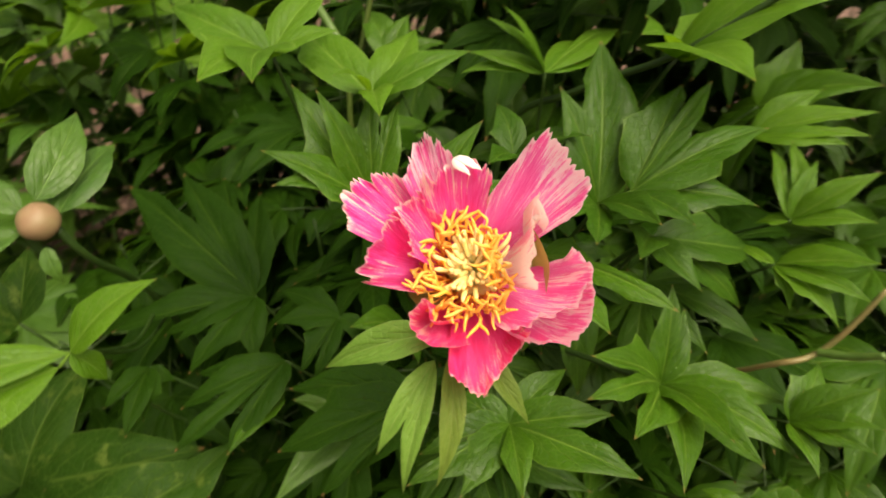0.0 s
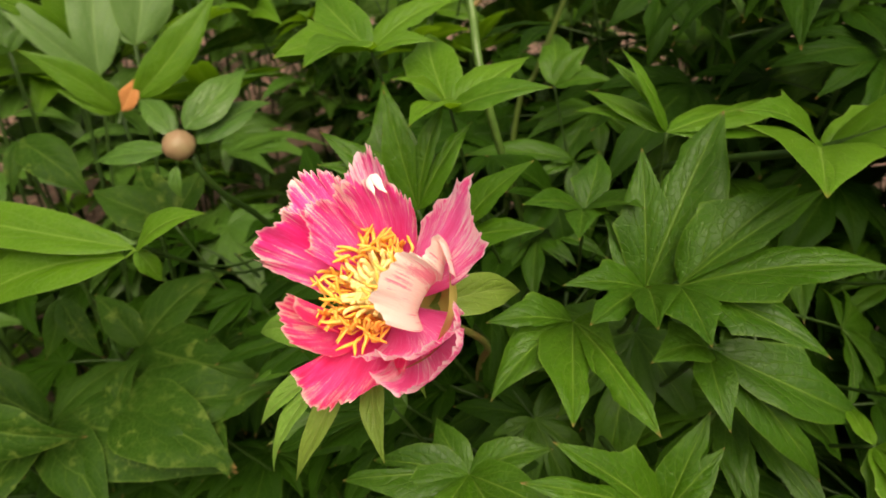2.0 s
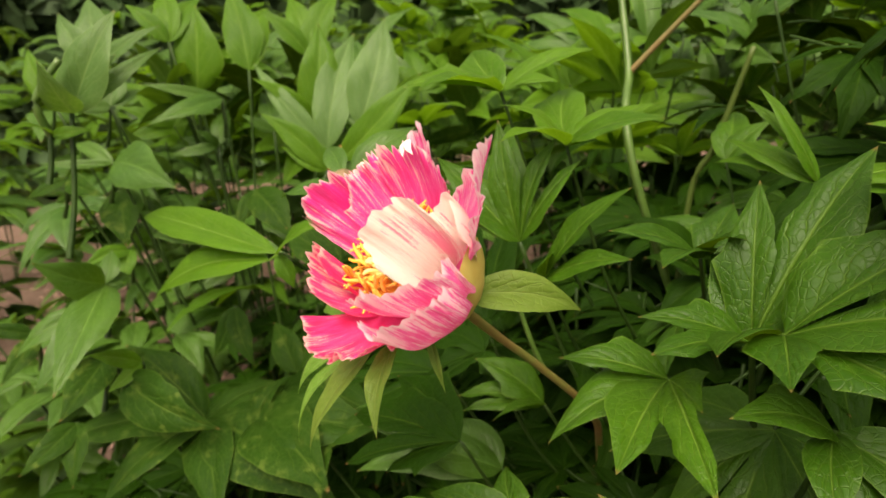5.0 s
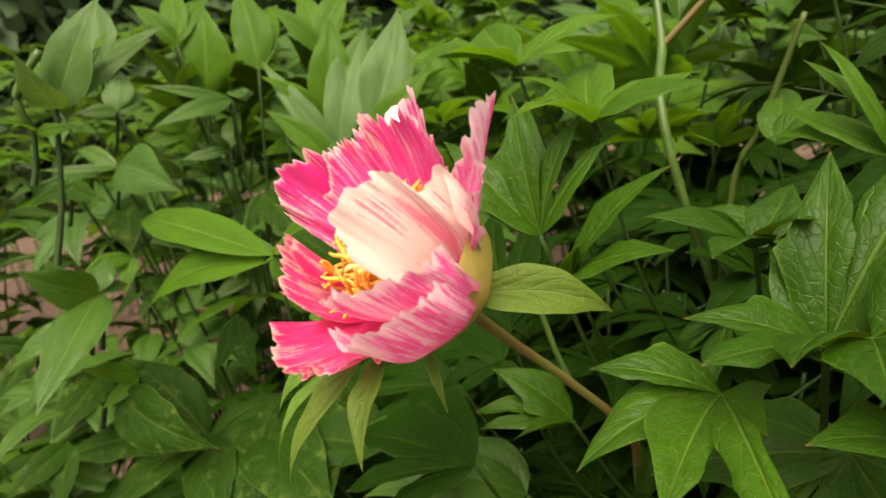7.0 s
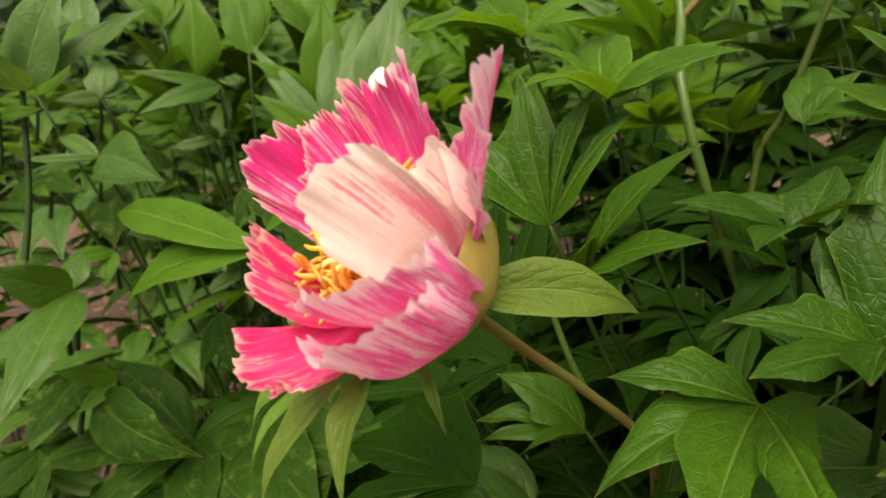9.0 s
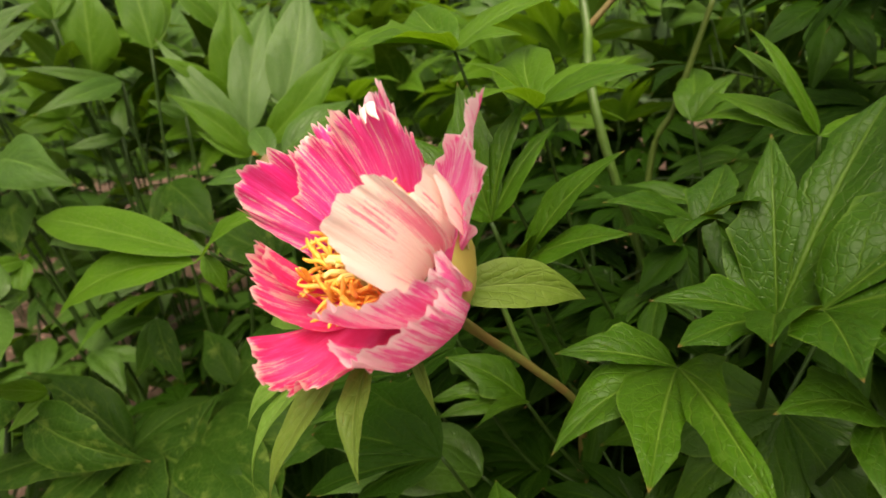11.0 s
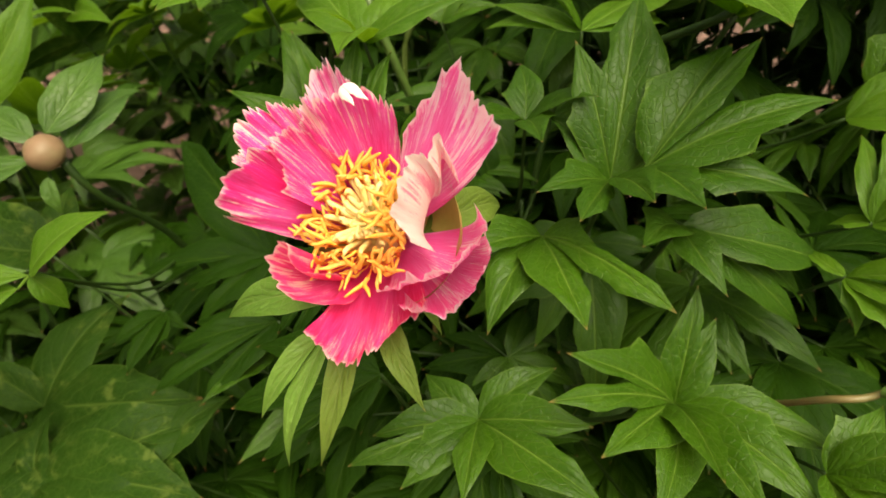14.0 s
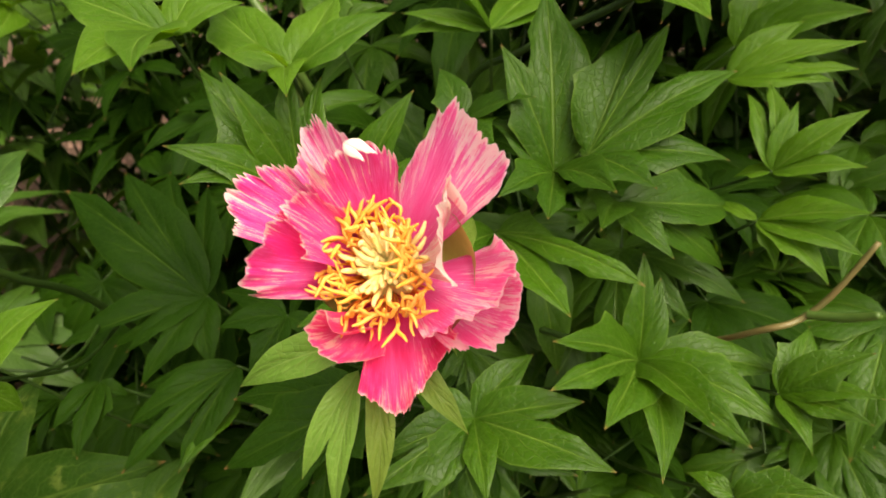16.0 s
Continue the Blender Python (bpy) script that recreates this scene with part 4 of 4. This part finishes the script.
# ---- broad-leaved bushes behind ----
behind = thing("peony_plant", (-0.62, 0.42, 0.0), "tall peony bush with upright broad pale-green leaves", "peony bush", "peony bushes")
for foot, joint, leaflets, material in (
    ((-0.722, 0.391, 0.71), (-0.709, 0.394, 0.771), [(None, [((-0.714, 0.413, 0.897), 0.6)])], YOUNG),
    ((-0.665, 0.414, 0.704), (-0.651, 0.416, 0.763), [(None, [((-0.65, 0.309, 0.798), 0.15)]), (None, [((-0.605, 0.305, 0.749), 0.26)]), (None, [((-0.684, 0.391, 0.742), 0.4)])], BROAD),
    ((-0.662, 0.46, 0.74), (-0.649, 0.461, 0.798), [(None, [((-0.712, 0.467, 0.918), 0.42)]), (None, [((-0.714, 0.524, 0.894), 0.36)])], YOUNG),
    ((-0.623, 0.545, 0.754), (-0.612, 0.543, 0.813), [(None, [((-0.643, 0.488, 0.882), 0.3)]), (None, [((-0.678, 0.545, 0.905), 0.36)]), (None, [((-0.642, 0.617, 0.906), 0.34)])], YOUNG),
    ((-0.562, 0.518, 0.664), (-0.552, 0.516, 0.724), [(None, [((-0.566, 0.545, 0.858), 0.42)]), (None, [((-0.558, 0.438, 0.792), 0.26)])], YOUNG),
    ((-0.521, 0.516, 0.628), (-0.511, 0.514, 0.688), [(None, [((-0.561, 0.598, 0.842), 0.3)]), (None, [((-0.586, 0.45, 0.814), 0.19)])], PALE),
    ((-0.503, 0.561, 0.656), (-0.493, 0.558, 0.715), [(None, [((-0.531, 0.633, 0.856), 0.4)]), (None, [((-0.574, 0.581, 0.786), 0.3)])], PALE),
    ((-0.606, 0.238, 0.649), (-0.583, 0.25, 0.703), [(None, [((-0.464, 0.297, 0.684), 0.46)]), (None, [((-0.648, 0.209, 0.728), 0.25)]), (None, [((-0.607, 0.166, 0.713), 0.13)])], BROAD),
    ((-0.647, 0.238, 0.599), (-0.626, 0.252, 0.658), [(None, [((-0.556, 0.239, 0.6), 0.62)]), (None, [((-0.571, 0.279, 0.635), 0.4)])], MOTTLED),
    ((-0.735, 0.258, 0.708), (-0.712, 0.272, 0.765), [(None, [((-0.75, 0.29, 0.818), 0.62)]), (None, [((-0.7, 0.219, 0.77), 0.42)]), (None, [((-0.74, 0.32, 0.785), 0.4)])], PALE),
    ((-0.688, 0.188, 0.726), (-0.662, 0.203, 0.778), [(None, [((-0.649, 0.278, 0.864), 0.4)]), (None, [((-0.706, 0.189, 0.853), 0.34)])], YOUNG),
    ((-0.764, 0.254, 0.766), (-0.74, 0.268, 0.821), [(None, [((-0.683, 0.348, 0.873), 0.24)]), (None, [((-0.803, 0.282, 0.922), 0.42)]), (None, [((-0.798, 0.238, 0.901), 0.36)])], PALE),
    ((-0.724, 0.365, 0.79), (-0.709, 0.368, 0.846), [(None, [((-0.742, 0.321, 0.906), 0.32)]), (None, [((-0.775, 0.385, 0.931), 0.36)]), (None, [((-0.757, 0.438, 0.916), 0.34)])], YOUNG),
    ((-0.509, 0.398, 0.595), (-0.496, 0.399, 0.653), [(None, [((-0.413, 0.413, 0.604), 0.48)]), (None, [((-0.473, 0.366, 0.608), 0.3)])], MOTTLED),
    ((-0.701, 0.404, 0.626), (-0.689, 0.407, 0.69), [(None, [((-0.699, 0.334, 0.687), 0.24)]), (None, [((-0.739, 0.444, 0.743), 0.34)]), (None, [((-0.683, 0.378, 0.719), 0.3)])], BROAD),
    ((-0.674, 0.488, 0.638), (-0.664, 0.489, 0.703), [(None, [((-0.671, 0.445, 0.735), 0.3)]), (None, [((-0.653, 0.528, 0.737), 0.3)]), (None, [((-0.747, 0.501, 0.762), 0.3)])], BROAD),
    ((-0.626, 0.181, 0.636), (-0.601, 0.195, 0.69), [(None, [((-0.522, 0.226, 0.676), 0.3)]), (None, [((-0.604, 0.143, 0.672), 0.3)])], MOTTLED),
    ((-0.300, 0.178, 0.665), (-0.318, 0.209, 0.788), [(None, [((-0.294, 0.254, 0.871), 0.46)]), (None, [((-0.277, 0.191, 0.830), 0.5)]), (None, [((-0.317, 0.254, 0.834), 0.42)]), (None, [((-0.333, 0.295, 0.841), 0.18)])], PALE),
    ((-0.312, 0.178, 0.731), (-0.316, 0.189, 0.772), [(None, [((-0.297, 0.220, 0.775), 0.3)]), (None, [((-0.275, 0.166, 0.789), 0.3)])], YOUNG),
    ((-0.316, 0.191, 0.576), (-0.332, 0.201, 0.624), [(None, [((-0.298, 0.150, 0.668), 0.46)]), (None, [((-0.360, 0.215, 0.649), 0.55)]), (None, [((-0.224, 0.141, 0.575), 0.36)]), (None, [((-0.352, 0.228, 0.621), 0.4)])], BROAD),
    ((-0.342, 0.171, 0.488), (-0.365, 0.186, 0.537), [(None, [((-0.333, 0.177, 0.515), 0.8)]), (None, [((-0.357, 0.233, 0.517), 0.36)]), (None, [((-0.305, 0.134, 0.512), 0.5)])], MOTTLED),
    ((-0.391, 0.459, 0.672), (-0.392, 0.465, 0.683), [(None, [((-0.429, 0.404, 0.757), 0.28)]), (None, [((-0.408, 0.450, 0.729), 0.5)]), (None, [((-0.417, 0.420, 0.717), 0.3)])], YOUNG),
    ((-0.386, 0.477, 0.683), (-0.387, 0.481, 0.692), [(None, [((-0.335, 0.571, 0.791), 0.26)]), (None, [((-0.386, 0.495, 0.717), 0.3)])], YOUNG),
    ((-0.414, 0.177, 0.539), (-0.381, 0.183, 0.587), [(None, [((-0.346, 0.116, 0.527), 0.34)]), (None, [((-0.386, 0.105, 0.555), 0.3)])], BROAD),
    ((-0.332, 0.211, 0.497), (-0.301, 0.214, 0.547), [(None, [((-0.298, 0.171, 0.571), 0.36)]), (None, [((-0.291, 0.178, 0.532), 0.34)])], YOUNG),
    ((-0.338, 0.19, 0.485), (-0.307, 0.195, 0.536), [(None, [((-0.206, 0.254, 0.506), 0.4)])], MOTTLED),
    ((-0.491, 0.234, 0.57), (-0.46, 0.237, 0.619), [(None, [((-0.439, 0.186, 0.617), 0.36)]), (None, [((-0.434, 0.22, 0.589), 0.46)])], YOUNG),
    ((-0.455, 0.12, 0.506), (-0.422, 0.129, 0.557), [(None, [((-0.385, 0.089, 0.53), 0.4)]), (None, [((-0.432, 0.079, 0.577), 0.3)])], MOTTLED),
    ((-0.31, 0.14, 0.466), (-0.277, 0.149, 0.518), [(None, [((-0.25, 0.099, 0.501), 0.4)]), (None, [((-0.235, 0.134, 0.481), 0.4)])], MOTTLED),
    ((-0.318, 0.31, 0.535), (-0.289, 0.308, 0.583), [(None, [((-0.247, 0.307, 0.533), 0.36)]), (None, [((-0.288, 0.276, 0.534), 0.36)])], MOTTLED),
):
    leaf(behind, foot, joint, leaflets, material=material, hint=Vector((0.75, -0.35, 0.45)), thick=0.0024, fold=0.15, teeth=0)
part("stem", tube([(-0.316, 0.189, 0.772), (-0.307, 0.185, 0.802), (-0.297, 0.209, 0.833)], [0.0036, 0.0034, 0.003], 8, 6), STEM, behind)
part("withered_leaflet", leaflet_geo((-0.392, 0.465, 0.683), [((-0.388, 0.490, 0.713), 0.5)], Vector((0.7, -0.5, 0.4)), 3.0), TAN, behind, "small withered orange-brown leaf")
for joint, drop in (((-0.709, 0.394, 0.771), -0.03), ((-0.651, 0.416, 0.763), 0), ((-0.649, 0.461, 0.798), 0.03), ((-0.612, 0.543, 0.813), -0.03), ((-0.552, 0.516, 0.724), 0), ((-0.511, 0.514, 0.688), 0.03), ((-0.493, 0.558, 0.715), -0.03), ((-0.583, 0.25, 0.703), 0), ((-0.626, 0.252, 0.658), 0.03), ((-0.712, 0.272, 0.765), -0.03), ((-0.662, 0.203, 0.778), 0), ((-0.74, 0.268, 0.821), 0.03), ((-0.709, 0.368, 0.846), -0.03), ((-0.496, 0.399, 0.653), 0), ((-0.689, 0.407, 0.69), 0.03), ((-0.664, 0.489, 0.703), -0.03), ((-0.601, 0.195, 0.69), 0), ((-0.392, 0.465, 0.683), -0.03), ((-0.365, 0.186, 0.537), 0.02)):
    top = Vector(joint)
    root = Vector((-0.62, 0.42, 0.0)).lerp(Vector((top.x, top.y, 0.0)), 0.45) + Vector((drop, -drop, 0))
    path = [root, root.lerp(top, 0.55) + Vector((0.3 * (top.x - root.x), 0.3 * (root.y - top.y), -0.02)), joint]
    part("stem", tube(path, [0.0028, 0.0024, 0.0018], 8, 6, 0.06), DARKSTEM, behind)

# ---- more peony bushes: leaves made once and shared ----
rng = random.Random(5)


def stock_leaf(kind, seed):
    """Meshes for a leaf on the origin: the stalk along +y ends at 0; leaflets spread beyond it, upper face +z."""
    r = random.Random(seed)
    up = Vector((0, 0, 1))
    meshes = []
    g = tube([(0, -0.065, -0.018), (0, -0.03, -0.007), (0, 0, 0)], [0.0014, 0.0012, 0.0010], 5, 4)
    stalk = g.mesh("leaf", DARKSTEM)
    if kind in ("lobed", "old"):
        spread = [(-62, 0.085), (0, 0.105), (60, 0.085)]
    else:
        spread = [(-74, 0.08), (-36, 0.10), (0, 0.115), (38, 0.10), (76, 0.08)][:: 1 if r.random() < 0.5 else 2]
    for angle, size in spread:
        angle += r.uniform(-10, 10)
        size *= r.uniform(0.85, 1.15)
        tips = [(0, 1.0, 0.36 if kind in ("lobed", "old") else r.uniform(0.28, 0.38))]
        if kind in ("lobed", "old"):
            tips += [(r.uniform(26, 38), r.uniform(0.66, 0.85), 0.34), (-r.uniform(26, 38), r.uniform(0.62, 0.8), 0.34)][: r.choice((1, 2, 2))]
        lobes = []
        for da, part_size, wide in tips:
            a = radians(90 - angle - da)
            drop = -size * part_size * r.uniform(0.05, 0.3)
            lobes.append(((math.cos(a) * size * part_size, math.sin(a) * size * part_size, drop), wide))
        meshes.append(leaflet_geo((0, 0, 0), lobes, up, seed=seed + angle, rows=11, arch=0.10, teeth=1 if kind in ("lobed", "old") else 0))
    return stalk, meshes


STOCK, FAR = {}, {}
# the second kind's leaf colour already carries the inner shade of the bushes
for kind, materials in (("lobed", (SHADED, DEEP, SHADED, DEEP)), ("old", (SHADED, SHADED, SHADED)), ("broad", (BROAD, MOTTLED, BROAD, YOUNG, MOTTLED)), ("upright", (YOUNG, BROAD, YOUNG, MOTTLED))):
    STOCK[kind], FAR[kind] = [], []
    for n, m in enumerate(materials * 2):
        stalk, geos = stock_leaf(kind, 10 * n + len(kind))
        STOCK[kind].append((stalk, [g.mesh("leaflet", m) for g in geos]))
        FAR[kind].append((m, geos))


def stock(parent, kind, place, heading, pitch, roll, size):
    stalk, leaflets = rng.choice(STOCK[kind])
    ob = new("leaf", stalk)
    ob.parent = parent
    turn = Euler((radians(pitch), radians(roll), radians(heading - 90)), "XYZ").to_matrix().to_4x4()
    ob.matrix_local = Matrix.Translation(Vector(place) - Vector(parent.location)) @ turn @ Matrix.Scale(size, 4)
    for me in leaflets:
        child = new("leaflet", me)
        child.parent = ob


def far_leaf(crown, kind, place, heading, pitch, roll, size):
    """The same leaf joined into a far bush's crown."""
    m, geos = rng.choice(FAR[kind])
    turn = Matrix.Translation(place) @ Euler((radians(pitch), radians(roll), radians(heading - 90)), "XYZ").to_matrix().to_4x4() @ Matrix.Scale(size, 4)
    slot = 1 if m in (YOUNG, DEEP) else 0
    for g in geos:
        shift = len(crown.verts)
        crown.verts += [tuple(turn @ Vector(v)) for v in g.verts]
        crown.faces += [tuple(i + shift for i in f) for f in g.faces]
        crown.uvs += g.uvs
        crown.slots += [slot] * len(g.faces)


def canopy(x, y):
    """Height below which the bushes' inner leaves stay."""
    slope = 0.18 + (y - 0.26) * 1.45
    right = min(slope, 0.62 + 0.18 * min(max(y - 0.65, 0), 1.0))
    left = min(0.24 + max(0, (y - 0.42)) * 1.3 + max(0, -x - 0.5) * 0.5, 0.72)
    mix = min(max((x + 0.22) / 0.16, 0), 1)
    return left * (1 - mix) + right * mix


def bush(x, y, kind, stems, reach, top=None, leaves=9, label="", low=0.12, far=False, rise=0.0):
    """A bush of several stems with leaves all the way up, wider at the top."""
    ob = thing("peony_plant", (x, y, 0), label, "peony bush", "peony bushes")
    crown = Geo()
    for s in range(stems):
        a = 2 * math.pi * s / stems + rng.uniform(-0.4, 0.4)
        fx, fy = x + 0.05 * math.cos(a), y + 0.05 * math.sin(a)
        span = reach * rng.uniform(0.25, 1.0)
        tx, ty = x + span * math.cos(a), y + span * math.sin(a)
        high = (canopy(tx, ty) if top is None else top) * rng.uniform(0.86, 1.0)
        if high < 0.15:
            continue
        knee = Vector((fx + (tx - fx) * 0.35, fy + (ty - fy) * 0.35, high * 0.55))
        path = [Vector((fx, fy, 0)), knee, Vector((tx, ty, high))]
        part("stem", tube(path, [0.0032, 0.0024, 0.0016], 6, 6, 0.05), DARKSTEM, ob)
        for k in range(leaves):
            v = low + (1 - low) * (k + rng.uniform(0.2, 0.8)) / leaves
            q = bezier(path[0], knee * 2 - (path[0] + path[2]) * 0.5, path[2], v)
            heading = math.degrees(a) + k * 137.5 + rng.uniform(-20, 20)
            size = rng.uniform(0.8, 1.25) * (0.95 if kind in ("lobed", "old") else 1.1)
            out = Vector((math.cos(radians(heading)), math.sin(radians(heading)), 0))
            place = q + out * (0.062 * size) + Vector((0, 0, 0.016 * size))
            if top is None and place.z > canopy(place.x, place.y):
                place.z = canopy(place.x, place.y) - rng.uniform(0, 0.04)
            pose_of = (place, heading, rise + rng.uniform(-38, 8) + (18 if kind == "broad" else 0), rng.uniform(-22, 22), size)
            if far:
                far_leaf(crown, kind, *pose_of)
            else:
                stock(ob, kind, *pose_of)
    if far:
        part("crown", crown, (BROAD, YOUNG) if kind == "broad" else (SHADED, DEEP), ob)
    return ob


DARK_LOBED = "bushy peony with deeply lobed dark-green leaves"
PALE_BROAD = "bushy peony with broad pale-green leaves"
for x, y, kind, stems, reach, top, leaves in (
    # height added above the view, unseen, to shade the leaves below
    (0.78, 0.95, "lobed", 9, 0.26, 0.95, 12),
    (0.72, 0.50, "lobed", 7, 0.24, 0.66, 8),
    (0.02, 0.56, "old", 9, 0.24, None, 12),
    (0.22, 0.58, "lobed", 10, 0.26, None, 15),
    (0.42, 0.60, "lobed", 9, 0.26, None, 13),
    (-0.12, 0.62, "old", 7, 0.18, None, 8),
    # these two rise above the view; the unseen tops are added for shade
    (0.12, 0.88, "lobed", 10, 0.28, 0.93, 17),
    (0.40, 0.90, "lobed", 10, 0.28, 0.95, 17),
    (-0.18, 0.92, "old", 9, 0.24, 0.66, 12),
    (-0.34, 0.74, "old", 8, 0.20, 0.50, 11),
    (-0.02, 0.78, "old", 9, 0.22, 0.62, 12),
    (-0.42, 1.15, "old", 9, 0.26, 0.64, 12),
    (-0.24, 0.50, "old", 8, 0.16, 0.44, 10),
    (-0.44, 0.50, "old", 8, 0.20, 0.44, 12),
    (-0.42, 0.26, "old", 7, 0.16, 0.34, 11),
    (0.15, 1.30, "lobed", 7, 0.28, 0.84, 9),
    (-0.20, 1.45, "lobed", 6, 0.26, 0.80, 8),
    (0.60, 1.25, "lobed", 7, 0.28, 0.84, 8),
    (0.62, 0.78, "lobed", 8, 0.24, 0.84, 9),
    (0.95, 1.45, "lobed", 9, 0.36, 1.00, 9),
    (-0.74, 0.16, "broad", 5, 0.20, 0.46, 12),
    (-0.66, 0.62, "broad", 5, 0.22, 0.66, 13),
    (-0.98, 0.35, "broad", 5, 0.24, 0.74, 13),
    (-1.05, 0.85, "broad", 5, 0.24, 0.76, 13),
    (-0.65, 1.10, "broad", 5, 0.24, 0.74, 13),
    (-1.45, 0.45, "broad", 5, 0.26, 0.80, 13),
    (-1.55, 1.00, "broad", 5, 0.28, 0.84, 14),
    (-1.00, 1.50, "broad", 5, 0.26, 0.80, 13),
    (-0.55, 1.85, "broad", 7, 0.26, 0.80, 10),
    (-2.05, 0.30, "broad", 5, 0.30, 0.94, 14),
    (-2.10, 1.15, "broad", 5, 0.30, 0.94, 14),
    (-1.60, 1.75, "broad", 5, 0.28, 0.84, 12),
    (0.10, 2.00, "lobed", 7, 0.28, 0.84, 7),
    (-1.30, -0.10, "broad", 5, 0.26, 0.74, 13),
    (-1.95, -0.35, "broad", 5, 0.28, 0.82, 12),
    (-0.80, 2.40, "broad", 5, 0.36, 1.00, 15),
    (-1.50, 2.40, "broad", 5, 0.36, 1.00, 15),
    (-2.30, 1.90, "broad", 5, 0.36, 1.02, 15),
    (-2.75, 0.70, "broad", 5, 0.36, 1.08, 15),
    (-2.70, -0.10, "broad", 5, 0.36, 1.08, 15),
    (-2.85, 1.40, "broad", 5, 0.36, 1.08, 15),
    (-0.20, 2.60, "broad", 9, 0.36, 1.00, 12),
    (0.55, 1.80, "lobed", 7, 0.30, 0.88, 6),
):
    bush(x, y, kind, stems, reach, top, leaves, DARK_LOBED if kind in ("lobed", "old") else PALE_BROAD, low=0.12 if kind in ("lobed", "old") or x > -0.8 else 0.24, far=math.hypot(x - 0.2, y - 0.2) > 0.78)

# upright leaves of the tall neighbours
for x, y, stems, top in ((-0.72, 0.78, 7, 0.80), (-0.88, 0.52, 7, 0.80), (-0.46, 1.00, 6, 0.80), (-1.05, 1.10, 7, 0.86), (-0.16, 1.15, 6, 0.84)):
    bush(x, y, "upright", stems, 0.20, top + 0.02, 5, "peony bush with upright broad pale-green leaves", low=0.72, rise=62.0)

# ---- ground and distance ----
geo, made = Geo(), []
steps = [-400, -60, -15, -6] + [-3 + 0.075 * k for k in range(81)] + [6, 15, 60, 400]
for y in steps:
    made.append([(x, y + 0.6, 0.010 * noise.noise(Vector((x * 7, y * 7, 0))) + 0.02 * noise.noise(Vector((x * 1.3, y * 1.3, 5)))) for x in steps])
geo.grid(made, lambda v, u: (u, v))
ground = tagged(new("ground", geo.mesh("ground", SOIL)), "bare brown soil strewn with pinkish bark chips", "soil", kind="structure")
chips = Geo()
r = random.Random(8)
for k in range(5200):
    x, y = r.uniform(-3.2, 1.0), r.uniform(0.0, 3.2)
    z = 0.010 * noise.noise(Vector((x * 7, (y - 0.6) * 7, 0))) + 0.02 * noise.noise(Vector((x * 1.3, (y - 0.6) * 1.3, 5))) + 0.004
    turn = Euler((r.uniform(-0.5, 0.5), r.uniform(-0.5, 0.5), r.uniform(0, 6.28))).to_matrix()
    a, b, c = r.uniform(0.008, 0.026), r.uniform(0.005, 0.012), r.uniform(0.001, 0.004)
    s = len(chips.verts)
    for dz in (-1, 1):
        for dx, dy in ((-1, -0.7), (0.2, -1), (1, 0.1), (0.1, 1)):
            chips.verts.append(tuple(Vector((x, y, z)) + turn @ Vector((dx * a * r.uniform(0.7, 1.1), dy * b * r.uniform(0.7, 1.1), dz * c))))
    for face in ((4, 5, 6, 7), (0, 1, 5, 4), (1, 2, 6, 5), (2, 3, 7, 6), (3, 0, 4, 7)):
        chips.faces.append(tuple(s + i for i in face))
        chips.uvs += [(0, 0)] * 4
        chips.slots.append(0)
bark = new("bark_mulch", chips.mesh("bark_mulch", CHIP))
for p in bark.data.polygons:
    p.use_smooth = False
tagged(bark, "scattered pinkish-brown bark chips on the soil", "mulch", kind="stuff")

# a dark hedge of shrubs far behind the beds
hedge = Geo()
r = random.Random(21)
for k in range(34000):
    a = radians(r.uniform(60, 215))
    far = r.uniform(4.2, 5.4)
    c = Vector((far * math.cos(a), 0.5 + far * math.sin(a), r.uniform(0.0, 2.6) * r.uniform(0.7, 1.0)))
    way = Vector((r.gauss(0, 1), r.gauss(0, 1), r.gauss(0, 0.8))).normalized()
    size = r.uniform(0.14, 0.28)
    tip = c + way * size
    side = way.cross(Vector((r.gauss(0, 1), r.gauss(0, 1), r.gauss(0, 1)))).normalized() * size * 0.3
    s = len(hedge.verts)
    hedge.verts += [tuple(c), tuple(c + way * size * 0.45 + side), tuple(tip), tuple(c + way * size * 0.45 - side)]
    hedge.faces.append((s, s + 1, s + 2, s + 3))
    hedge.uvs += [(0.5, 0), (1, 0.45), (0.5, 1), (0, 0.45)]
    hedge.slots.append(0)
tagged(new("hedge", hedge.mesh("hedge", DARKGREEN)), "dark green hedge of small leaves behind the beds", "hedge", kind="stuff")
